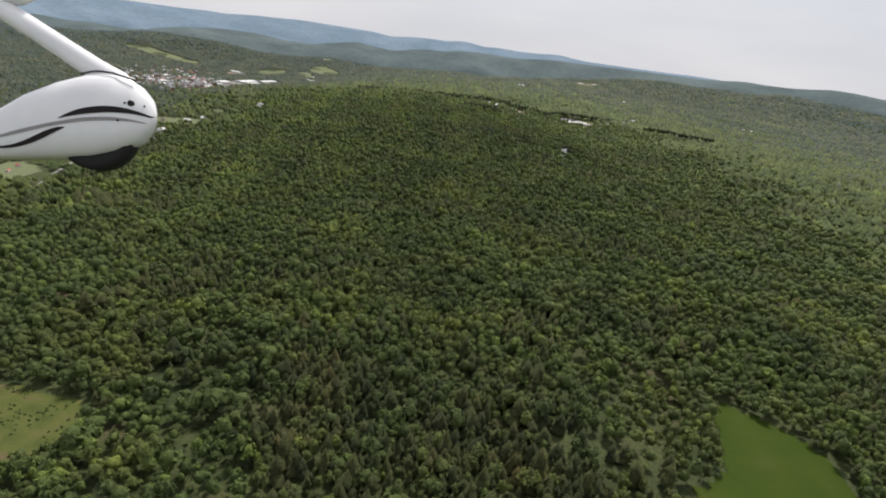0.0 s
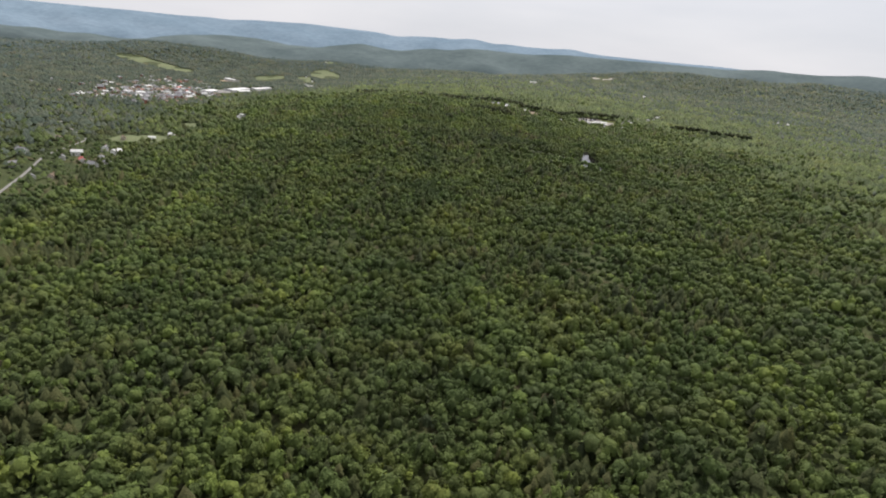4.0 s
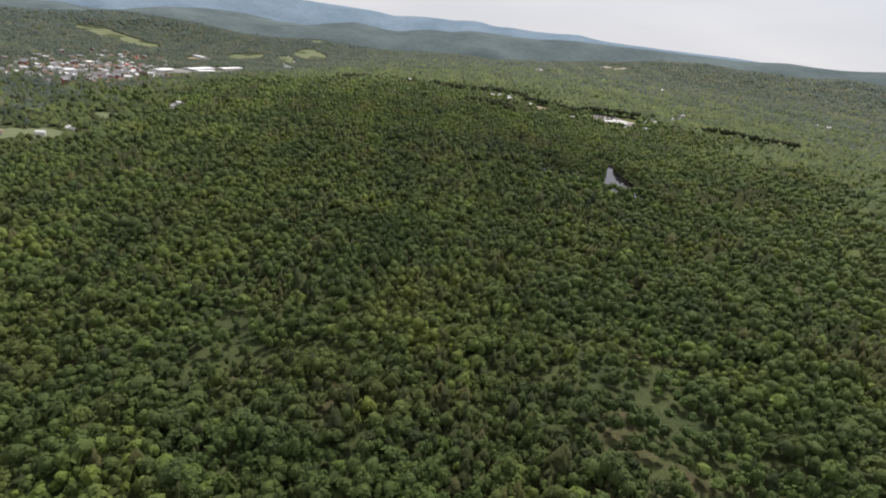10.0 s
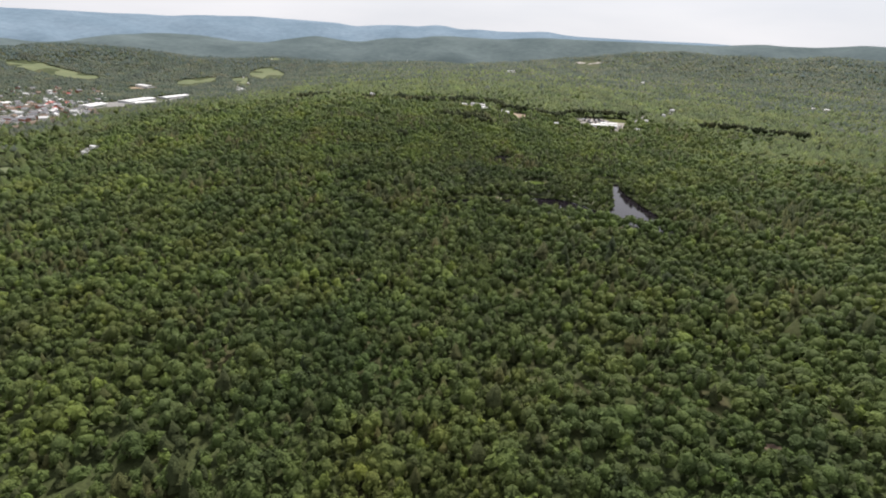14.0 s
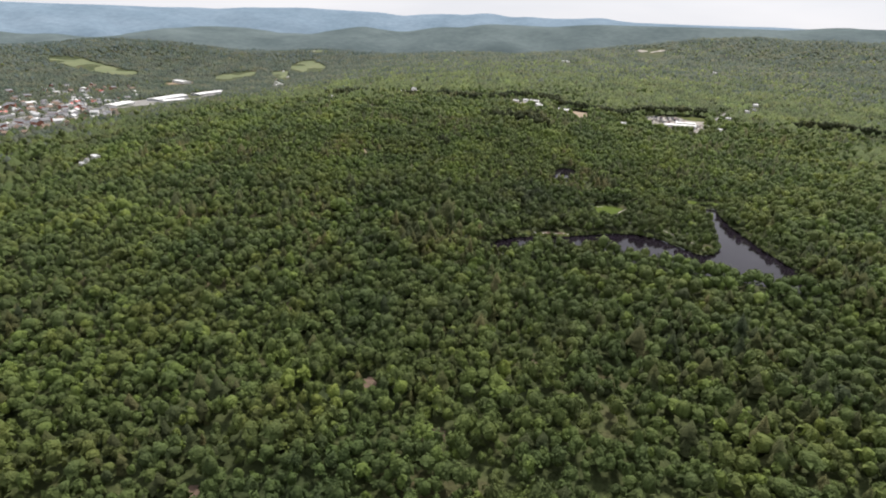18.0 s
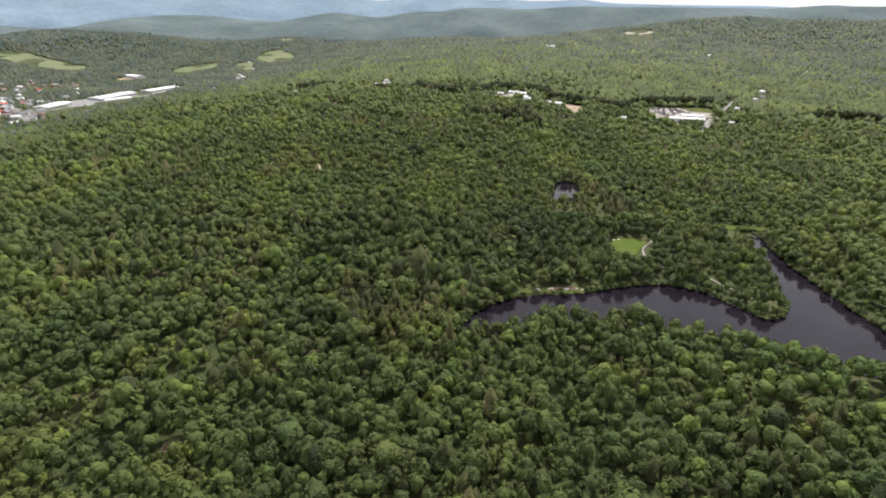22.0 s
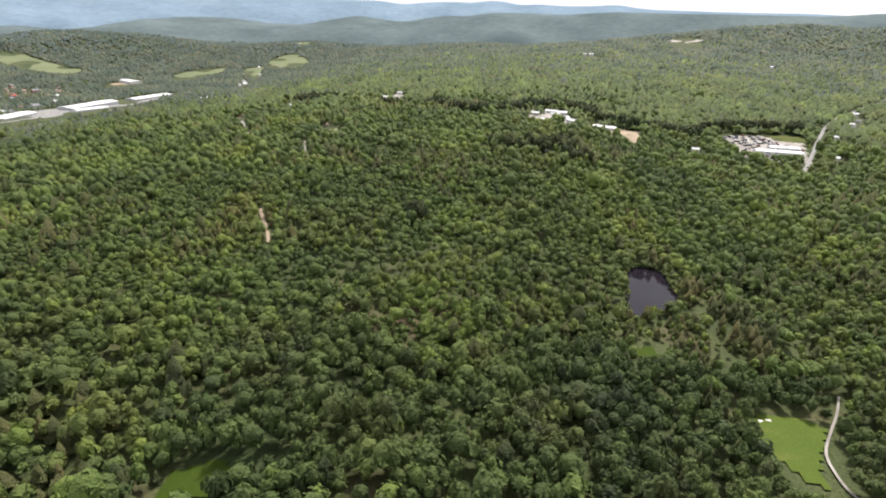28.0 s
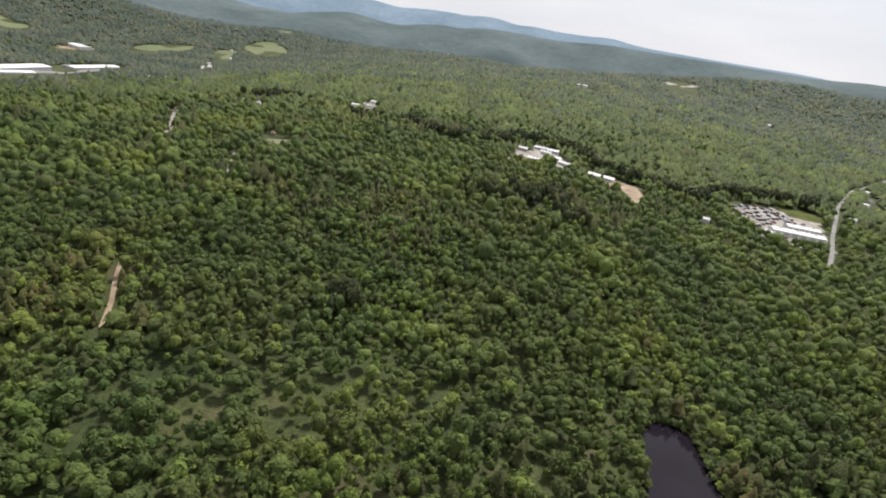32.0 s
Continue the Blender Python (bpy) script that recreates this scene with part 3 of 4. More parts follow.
def scatter(name, shapes, x, y, z, size, wide, turn, tone, mat):
    """One mesh of many trees: each place takes one of the shapes, turned and scaled."""
    r = np.random.RandomState(len(x) + 3)
    pick = r.randint(0, len(shapes), len(x))
    vs, fs, ts, n = [], [], [], 0
    for s, (v, f) in enumerate(shapes):
        i = np.where(pick == s)[0]
        if len(i) == 0:
            continue
        c, sn = np.cos(turn[i])[:, None], np.sin(turn[i])[:, None]
        h = size[i][:, None]
        w = h * wide[i][:, None]
        px = (v[:, 0] * c - v[:, 1] * sn) * w + x[i][:, None]
        py = (v[:, 0] * sn + v[:, 1] * c) * w + y[i][:, None]
        pz = v[:, 2][None] * h + z[i][:, None]
        vs.append(np.stack([px, py, pz], -1).reshape(-1, 3))
        fs.append((f[None] + (np.arange(len(i)) * len(v))[:, None, None]).reshape(-1, 3) + n)
        ts.append(np.repeat(tone[i], len(v)))
        n += len(i) * len(v)
    return joined(name, np.concatenate(vs), np.concatenate(fs), mat, np.concatenate(ts))


def nearness(x, y):
    """How near the flight line passes a place that lies ahead of it."""
    best = np.full(np.shape(x), 1e5)
    for fy in range(0, 980, 40):
        dx, dy = np.abs(x - 8), y - fy
        ok = (dy > 95) & (dx < dy * 0.95 + 25)
        best = np.where(ok, np.minimum(best, np.sqrt(dx ** 2 + dy ** 2 + 118 ** 2)), best)
    return best


def sown(x0, x1, y0, y1, step, seed):
    r = np.random.RandomState(seed)
    gx, gy = np.meshgrid(np.arange(x0, x1, step), np.arange(y0, y1, step))
    gx[::2] += step / 2
    return gx.ravel() + r.uniform(-.62, .62, gx.size) * step, gy.ravel() + r.uniform(-.62, .62, gx.size) * step, r


LIMITS = (0, 178, 350, 640, 2000, 4700)
LABELS = ("dense summer woods with rounded leafy crowns", "dark spired conifers mixed into the woods")
GROVE = (62, 180, 934, 1034)
for level in range(5):
    step = (3.25, 3.8, 4.6, 6.9, 13.0)[level]
    reach = 3400 if level == 4 else 1500
    tx, ty, rnd = sown(-reach, reach, 60, 4400 if level == 4 else 2950, step, 20 + level)
    if level < 2:
        young = 1010
        dx_, dy_, _ = sown(-420, 420, young, 1420, step * 0.86, 60 + level)
        old = ty < young
        tx, ty = np.concatenate([tx[old], dx_]), np.concatenate([ty[old], dy_])
    near = nearness(tx, ty)
    near = near * (1 + (0.0 if level < 1 else 0.10) * wobble(tx, ty, 260, 15) + rnd.normal(0, (0.05, 0.07, 0.10, 0.13, 0.13)[level], len(tx)))
    keep = (near >= LIMITS[level]) & (near < LIMITS[level + 1])
    tx, ty, near = tx[keep], ty[keep], near[keep]
    glade = wobble(tx, ty, 60, 9) + 0.35 * wobble(tx, ty, 21, 10)
    keep = ~open_ground(tx, ty) & ~in_sight(tx, ty) & (rnd.uniform(0, 1, len(tx)) > 0.05 + 0.2 * smooth(1.1, 1.5, glade) * (1 - smooth(950, 1000, ty)) + 0.84 * np.maximum(town_share(tx, ty), town_share(tx - 25, ty + 55)))
    keep &= ~((tx > GROVE[0]) & (tx < GROVE[1]) & (ty > GROVE[2]) & (ty < GROVE[3]))
    tx, ty, near = tx[keep], ty[keep], near[keep]
    n_trees = len(tx)
    stand = 0.9 * wobble(tx, ty, 170, 11) + 0.5 * wobble(tx, ty, 45, 12) + rnd.normal(0, 0.62, n_trees)
    stand = stand + 0.85 * np.exp(-((tx + 50) / 130) ** 2 - ((ty - 230) / 110) ** 2)
    dark = stand > 1.18
    tz = ground_z(tx, ty) - 0.3
    size = (1 + 0.18 * np.exp(-((tx - 105) / 70) ** 2 - ((ty + 0.3 * tx - 931) / 16) ** 2) * (level < 2)) * (1 - 0.3 * np.exp(-((tx - 80) / 14) ** 2 - ((ty - 1056) / 15) ** 2)) * np.clip(8.9 * np.exp(rnd.normal(0, (0.25, 0.25, 0.22, 0.16, 0.10)[level], n_trees)), 4.3, 14.5) * (1 + 0.14 * wobble(tx, ty, 36, 13) + 0.15 * wobble(tx, ty, 17, 16)) * (0.9, 0.92, 0.95, 1.03, 1.1)[level] * (1 - 0.35 * town_share(tx, ty)) * (1 - 0.2 * smooth(1000, 1060, ty) * (level < 2))
    wide = rnd.uniform(0.66, 1.12, n_trees) * (1.04, 1.08, 1.16, 1.46, 1.9)[level]
    turn = rnd.uniform(0, 6.28, n_trees)
    # Middle levels get brighter tones: lightening by haze put into the leaf colour.
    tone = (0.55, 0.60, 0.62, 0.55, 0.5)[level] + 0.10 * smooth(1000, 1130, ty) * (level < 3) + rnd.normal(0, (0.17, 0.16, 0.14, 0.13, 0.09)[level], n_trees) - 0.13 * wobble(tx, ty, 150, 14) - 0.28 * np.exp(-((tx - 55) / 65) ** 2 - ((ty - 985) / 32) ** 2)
    valley = smooth(-330, -560, tx) * smooth(500, 800, ty)
    tone = np.clip(tone - 0.2 * valley, 0, 0.93)
    r_shape = np.random.RandomState(40 + level)
    # Farther trees, sooner in the valley, get foliage with haze painted in.
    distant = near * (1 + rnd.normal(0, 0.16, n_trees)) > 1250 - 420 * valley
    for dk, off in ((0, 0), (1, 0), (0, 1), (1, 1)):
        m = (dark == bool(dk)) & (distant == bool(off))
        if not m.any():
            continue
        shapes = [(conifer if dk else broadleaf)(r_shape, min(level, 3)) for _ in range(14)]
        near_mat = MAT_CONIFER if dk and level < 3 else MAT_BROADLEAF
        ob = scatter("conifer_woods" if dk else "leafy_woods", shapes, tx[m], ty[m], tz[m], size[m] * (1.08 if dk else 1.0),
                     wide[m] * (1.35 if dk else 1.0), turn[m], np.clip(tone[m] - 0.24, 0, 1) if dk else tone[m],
                     MAT_MOST_HAZED_WOODS if level == 4 else MAT_HAZED_WOODS if off else near_mat)
        tagged(ob, LABELS[dk], "woods", kind="stuff")


# the same woods go on behind and beside the flight
for step, seed in ((8.0, 27), (13.0, 28)):
    tx, ty, rnd = sown(-1500, 1500, -420, 1500, step, seed)
    midst = (np.abs(tx) < 820) & (ty > -260) & (ty < 1150)
    keep = (nearness(tx, ty) > 9e4) & ~open_ground(tx, ty) & (midst if step < 10 else ~midst)
    tx, ty = tx[keep], ty[keep]
    r_shape = np.random.RandomState(47)
    side_woods = scatter("leafy_woods", [broadleaf(r_shape, 3) for _ in range(14)], tx, ty, ground_z(tx, ty) - 0.3, rnd.uniform(7, 11, len(tx)),
                         rnd.uniform(1.3, 1.8, len(tx)) * step / 8, rnd.uniform(0, 6.28, len(tx)), np.clip(rnd.normal(0.42, 0.22, len(tx)), 0, 1), MAT_BROADLEAF)
    tagged(side_woods, LABELS[0], "woods", kind="stuff")

# low bushes that hang over the shores
bx, by, r_bush = [], [], np.random.RandomState(50)
for shore in (LAKE, POND):
    for (xa, ya), (xb, yb) in zip(shore, shore[1:] + shore[:1]):
        for _ in range(max(1, int(math.hypot(xb - xa, yb - ya) / 0.9))):
            f = r_bush.uniform()
            ox, oy = xa + (xb - xa) * f + r_bush.normal(0, 0.7), ya + (yb - ya) * f + r_bush.normal(0, 0.7)
            if 37 < ox < 74 and oy > 930 and r_bush.uniform() < 0.55:
                continue
            bx.append(ox)
            by.append(oy)
bx, by = np.array(bx), np.array(by)
n_bush = len(bx)
bush_z = np.maximum(ground_z(bx, by), np.where(by > 1065, POND_Z, WATER_Z)) - 0.6
bushes = scatter("shore_bushes", [broadleaf(r_bush, 1) for _ in range(8)], bx, by, bush_z, r_bush.uniform(1.8, 4.2, n_bush), r_bush.uniform(1.1, 1.7, n_bush),
                 r_bush.uniform(0, 6.28, n_bush), np.clip(r_bush.normal(0.45, 0.2, n_bush), 0, 1), MAT_BROADLEAF)
tagged(bushes, "low green bushes overhanging the dark water", "bushes", kind="stuff")


# ---- mountains on the horizon ----
def ridge(name, radius, crest, seed, spurs, mat, label):
    """A wooded mountain chain along an arc: crest gives its height over the bearing in degrees; spurs and gullies run down its face."""
    bearings = np.arange(-70, 70.1, 0.3)
    top = np.interp(bearings, [c[0] for c in crest], [c[1] for c in crest])
    soft = np.convolve(np.pad(top, 2, "edge"), [0.1, 0.22, 0.36, 0.22, 0.1], "valid")
    q, n, vs = np.radians(bearings), len(bearings), []
    falls = [(-0.20, -0.9), (-0.17, -0.2), (-0.145, 0.16), (-0.12, 0.38), (-0.10, 0.52), (-0.08, 0.66), (-0.06, 0.78), (-0.04, 0.88), (-0.022, 0.95), (-0.008, 0.99), (0.0, 1.0), (0.02, 0.9)]
    for s, fall in falls:
        d = radius * (1 + s)
        x, y = np.sin(q) * d, np.cos(q) * d
        gully = spurs * (1 - fall) ** 0.5 * (wobble(x, y, 620, seed) + 0.5 * wobble(x, y, 260, seed + 1)) if 0 < fall < 0.995 else 0 * x
        vs.append(np.stack([x, y, soft * fall + gully - 160 * (s < -0.19)], 1))
    v = np.concatenate(vs)
    fs = [(i * n + j, i * n + j + 1, (i + 1) * n + j + 1, (i + 1) * n + j) for i in range(len(falls) - 1) for j in range(n - 1)]
    return tagged(joined(name, v, fs, mat), label, "mountains", kind="structure")


# Both chains wear colours that already hold the haze.
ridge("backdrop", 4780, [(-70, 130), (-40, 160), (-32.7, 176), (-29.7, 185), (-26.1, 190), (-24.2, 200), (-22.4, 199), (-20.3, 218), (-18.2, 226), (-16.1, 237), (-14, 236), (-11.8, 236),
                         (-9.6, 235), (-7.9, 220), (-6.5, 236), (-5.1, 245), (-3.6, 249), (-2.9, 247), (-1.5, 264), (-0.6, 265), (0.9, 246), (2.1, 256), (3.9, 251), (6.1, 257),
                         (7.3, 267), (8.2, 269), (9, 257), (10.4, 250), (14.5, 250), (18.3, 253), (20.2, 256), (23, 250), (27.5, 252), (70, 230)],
      71, 16, MAT_HAZED_RIDGE, "wooded mountain chain on the horizon, painted in blue haze")
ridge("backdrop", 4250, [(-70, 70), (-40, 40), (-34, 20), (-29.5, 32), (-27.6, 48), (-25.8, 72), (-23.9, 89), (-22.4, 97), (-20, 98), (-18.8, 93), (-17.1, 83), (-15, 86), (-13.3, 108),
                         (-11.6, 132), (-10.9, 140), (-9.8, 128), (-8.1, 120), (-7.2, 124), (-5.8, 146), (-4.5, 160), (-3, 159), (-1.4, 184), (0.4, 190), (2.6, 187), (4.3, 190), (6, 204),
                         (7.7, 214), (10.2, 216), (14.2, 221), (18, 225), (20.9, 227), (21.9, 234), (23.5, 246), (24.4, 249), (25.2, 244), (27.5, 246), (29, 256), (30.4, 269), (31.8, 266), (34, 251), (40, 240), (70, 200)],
      73, 20, MAT_HAZED_HILL, "wooded hills before the mountains, painted in grey-blue haze")


# ---- helpers for things ----
def part(name, bm, mat, parent=None, label="", smooth_faces=False):
    """Links a bmesh as one mesh object, under a thing or a part if one is given."""
    ob = mesh_object(name, bm, mat, smooth_faces)
    if parent is not None:
        ob.parent = parent
    return tagged(ob, label)


def block(bm, x0, x1, y0, y1, z0, z1):
    vs = [bm.verts.new((x, y, z)) for z in (z0, z1) for x, y in ((x0, y0), (x1, y0), (x1, y1), (x0, y1))]
    for f in ((0, 3, 2, 1), (4, 5, 6, 7), (0, 1, 5, 4), (1, 2, 6, 5), (2, 3, 7, 6), (3, 0, 4, 7)):
        bm.faces.new([vs[i] for i in f])
    return vs


def boxed(x0, x1, y0, y1, z0, z1):
    bm = bmesh.new()
    block(bm, x0, x1, y0, y1, z0, z1)
    return bm


def tube(points, radii, sides=6):
    """A tapered round limb through the points."""
    bm = bmesh.new()
    rings = []
    for i, (p, rad) in enumerate(zip(points, radii)):
        p = Vector(p)
        d = (Vector(points[min(i + 1, len(points) - 1)]) - Vector(points[max(i - 1, 0)])).normalized()
        s = d.cross(Vector((0.31, 0.95, 0.05))).normalized()
        t = d.cross(s)
        rings.append([bm.verts.new(p + (s * math.cos(a) + t * math.sin(a)) * rad) for a in (2 * math.pi * k / sides for k in range(sides))])
    for a, b in zip(rings, rings[1:]):
        for k in range(sides):
            bm.faces.new((a[k], a[(k + 1) % sides], b[(k + 1) % sides], b[k]))
    bm.faces.new(rings[-1])
    bm.faces.new(rings[0][::-1])
    return bm


def joined_bm(bms):
    out = bmesh.new()
    for b in bms:
        me = bpy.data.meshes.new("piece")
        b.to_mesh(me)
        b.free()
        out.from_mesh(me)
        bpy.data.meshes.remove(me)
    return out


def paint(name, colour, roughness=0.5, wear=0.25, metallic=0.0, scale=1.5):
    """Paint or cladding with faint stains and grime."""
    m, n, l, b = material(name, roughness, 0.4, metallic)
    big = place_noise(n, l, scale * 0.2, 5.0, False)
    fine = place_noise(n, l, scale * 3, 4.0, False)
    lo = tuple(c * (1 - wear) for c in colour)
    col = ramp(n, l, big, [(0.35, lo), (0.6, colour)])
    col = blend(n, l, 0.35, col, ramp(n, l, fine, [(0.3, (0.8, 0.8, 0.8)), (0.7, (1.1, 1.1, 1.1))]), "MULTIPLY")
    l.new(col, b.inputs["Base Color"])
    return m


MAT_WHITE_ROOF = paint("white_metal_roof", (0.66, 0.66, 0.65), 0.5, 0.2, 0.0, 0.4)
MAT_WHITE_WALL = paint("white_clapboard", (0.74, 0.73, 0.70), 0.6)
MAT_GREY_ROOF = paint("grey_shingle_roof", (0.20, 0.20, 0.21), 0.85, 0.35)
MAT_BROWN_ROOF = paint("brown_shingle_roof", (0.21, 0.15, 0.11), 0.85, 0.35)
MAT_RED_ROOF = paint("red_metal_roof", (0.42, 0.08, 0.06), 0.5)
MAT_PALE_ROOF = paint("pale_grey_roof", (0.52, 0.52, 0.52), 0.6, 0.2)
MAT_TAN_WALL = paint("tan_siding", (0.46, 0.40, 0.32), 0.7)
MAT_BRICK_WALL = paint("red_brick_wall", (0.30, 0.13, 0.09), 0.8)
MAT_GREY_WALL = paint("grey_metal_siding", (0.45, 0.46, 0.47), 0.6)
MAT_PANE = paint("dark_window_glass", (0.03, 0.035, 0.04), 0.1, 0.1)
MAT_RUBBER = paint("black_rubber", (0.018, 0.018, 0.018), 0.8)
MAT_BOULDER = grit_material("pale_granite", (0.48, 0.46, 0.43), (0.70, 0.68, 0.64), 1.2)

# ---- roads, yards and fields ----
for name, poly, mat, cell, label in (
        ("gravel_yard", YARD, MAT_GRAVEL, 6, "pale gravel storage yard cut out of the woods"),
        ("grass_plot", YARD_GREEN, MAT_SCRUB, 5, "rough green plot beside the storage yard"),
        ("gravel_yard", SHOP_YARD, MAT_GRAVEL, 5, "pale gravel yard round a group of workshops"),
        ("dirt_lot", DIRT_LOT, MAT_DIRT, 4, "bare sandy lot beside a long shed"),
        ("gravel_lot", HOUSE_LOT, MAT_GRAVEL, 4, "narrow pale gravel lot in front of houses"),
        ("gravel_pit", GRAVEL_PIT, MAT_GRAVEL, 10, "bright open gravel pit on a wooded hill"),
        ("car_park", MALL_LOT, MAT_ASPHALT, 8, "pale asphalt round long factory sheds"),
        ("sand_lot", SAND_LOT, MAT_DIRT, 8, "bare sandy lot on the edge of town"),
        ("cut_strip", CUT_STRIP, MAT_SCRUB, 6, "narrow cleared strip of scrub along dark trees"),
        ("shore_bank", SHORE_BANK, MAT_SCRUB, 1.5, "low grassy bank with bare soil on the lake shore"),
        ("glade", GLADE, MAT_MEADOW, 2, "small bright green marshy glade in the woods")):
    ob = draped(name, poly, mat, cell, 0.35)
    if ob:
        tagged(ob, label, name.replace("_", " "), kind="structure")
tagged(draped("scrub_patch", SCRUB_PATCH, MAT_MEADOW, 2, 0.4), "small grassy gap with scrub in the woods", "clearing", kind="structure")
for poly in BARE_SPOTS:
    tagged(draped("bare_soil", poly, MAT_SOIL, 1.5, 0.4), "small gap of bare reddish soil between trees", "clearing", kind="structure")
for poly in TOWN_LOTS:
    tagged(draped("car_park", poly, MAT_ASPHALT, 6, 0.5), "pale worn asphalt lot between town houses", "car park", kind="structure")
for poly in FIELDS:
    ob = draped("field", poly, MAT_HAZED_FIELD, 8, 0.5)
    if ob:
        tagged(ob, "yellow-green hay field among the woods, greyed with painted haze", "field", kind="structure")
for name, line, width, mat, label in (
        ("road", ROAD, 3.4, MAT_ASPHALT, "pale worn asphalt road through the woods"),
        ("road", HIGHWAY, 8.0, MAT_ASPHALT, "short visible stretch of pale asphalt road"),
        ("track", TRACK_A, 1.8, MAT_DIRT, "sandy forest track between the trees"),
        ("track", TRACK_B, 2.6, MAT_GRAVEL, "pale gravel forest track between the trees"),
        ("track", TRACK_C, 5.0, MAT_GRAVEL, "pale gravel drive between the trees"),
        ("lane", LANE, 0.8, MAT_GRAVEL, "narrow gravel lane beside a green lawn"),
        ("trail", TRAIL, 1.1, MAT_GRAVEL, "sandy trail on the wooded point"),
        ("road", LOW_ROAD, 3.6, MAT_ASPHALT, "short open stretch of pale grey road"),
        ("road", LEFT_ROAD, 3.2, MAT_ASPHALT, "pale asphalt road along the valley")):
    tagged(strip_mesh(name, line, width, mat, 0.75, 3.0), label, name, kind="structure")


# ---- single trees round the lake and the lawn ----
def tree_trunk(r, h):
    """A tapered trunk with limbs."""
    pts = [(0, 0, 0)] + [(r.uniform(-.02, .02) * h * k, r.uniform(-.02, .02) * h * k, h * 0.2 * k) for k in (1, 2, 3, 4)]
    bms = [tube(pts, [0.022 * h, 0.017 * h, 0.013 * h, 0.009 * h, 0.004 * h])]
    for k in range(5):
        a, z = k * 2.4 + r.uniform(0, 1), h * r.uniform(0.32, 0.6)
        c, s = math.cos(a), math.sin(a)
        q = h * r.uniform(0.14, 0.22)
        bms.append(tube([(0, 0, z), (c * q * 0.5, s * q * 0.5, z + q * 0.5), (c * q, s * q, z + q * 1.1)], [0.007 * h, 0.005 * h, 0.002 * h], 4))
    return joined_bm(bms)


def leafy_crown_arrays(r, h):
    v, f = ico(1)
    core = trimmed(v * r.uniform(0.62, 0.85, (len(v), 1)), f, -0.5)
    v, f = stacked([core, tufts(r, 230, 0.2)])
    slim = r.uniform(0.0, 0.7)
    up = np.clip((v[:, 2] + 0.2) / 1.2, 0, 1)
    v = v * np.stack([1 - slim * 0.5 * up, 1 - slim * 0.5 * up, 1 + 0.3 * slim + 0 * up], 1)
    return v * np.array([0.34, 0.34, 0.38]) * h + np.array([0, 0, 0.58 * h]), f


def tree_thing(r, h, evergreen, tone):
    tree = new("conifer_tree" if evergreen else "broadleaf_tree")
    if evergreen:
        v, f = conifer(r, 0)
        v = v * h
    else:
        v, f = leafy_crown_arrays(r, h)
    crown = joined("crown", v, f, MAT_CONIFER if evergreen else MAT_BROADLEAF, np.full(len(v), tone))
    crown.parent = tree
    part("trunk", tree_trunk(r, h * (0.95 if evergreen else 0.8)), MAT_BARK, tree)
    label = "dark spired conifer in the lakeside woods" if evergreen else ("bright green leafy tree near the lake" if tone > 0.62 else
                                                                            "deep green leafy tree near the lake" if tone < 0.4 else "full-crowned green leafy tree near the lake")
    return tagged(tree, label, "tree", "trees round the lake")


r_tree = np.random.RandomState(90)
patterns = [(tree_thing(r_tree, 10.0, k > 8, (0.25, 0.33, 0.42, 0.5, 0.55, 0.6, 0.68, 0.8, 0.92, 0.3, 0.6)[k]), k > 8) for k in range(11)]
gx, gy, rnd = sown(GROVE[0], GROVE[1], GROVE[2], GROVE[3], 4.1, 91)
ok = ~open_ground(gx, gy) & ~in_sight(gx, gy)
gx, gy = gx[ok], gy[ok]
gz = ground_z(gx, gy) - 0.2
spare = np.arange(len(gx))
rnd.shuffle(spare)
for n_done, i in enumerate(spare[:330]):
    shares = [.2, .2, .16, .12, .08, .04, .02, .02, .01, .12, .03] if (gx[i] < 124 and gy[i] > 956) else [.08, .1, .12, .12, .13, .13, .12, .09, .06, .03, .02]
    ob, evergreen = patterns[n_done] if n_done < len(patterns) else patterns[rnd.choice(len(patterns), p=shares)]
    k = rnd.uniform(0.55, 1.08) * (0.75 if (gx[i] > 128 and gy[i] < 985) else 1.0)
    at = Matrix.LocRotScale((gx[i], gy[i], gz[i]), Euler((0, 0, rnd.uniform(0, 6.28))), (k * rnd.uniform(.85, 1.1), k * rnd.uniform(.85, 1.1), k))
    if n_done < len(patterns):
        ob.matrix_basis = at
    else:
        twin = copy_thing(ob, at)
        twin.matrix_basis = at
rest = spare[330:]
if len(rest):
    r_shape = np.random.RandomState(92)
    ob = scatter("leafy_woods", [broadleaf(r_shape, 0) for _ in range(8)], gx[rest], gy[rest], gz[rest], rnd.uniform(7, 11.5, len(rest)),
                 rnd.uniform(.8, 1.1, len(rest)), rnd.uniform(0, 6.28, len(rest)), np.clip(rnd.normal(.5, .2, len(rest)), 0, 1), MAT_BROADLEAF)
    tagged(ob, LABELS[0], "woods", kind="stuff")


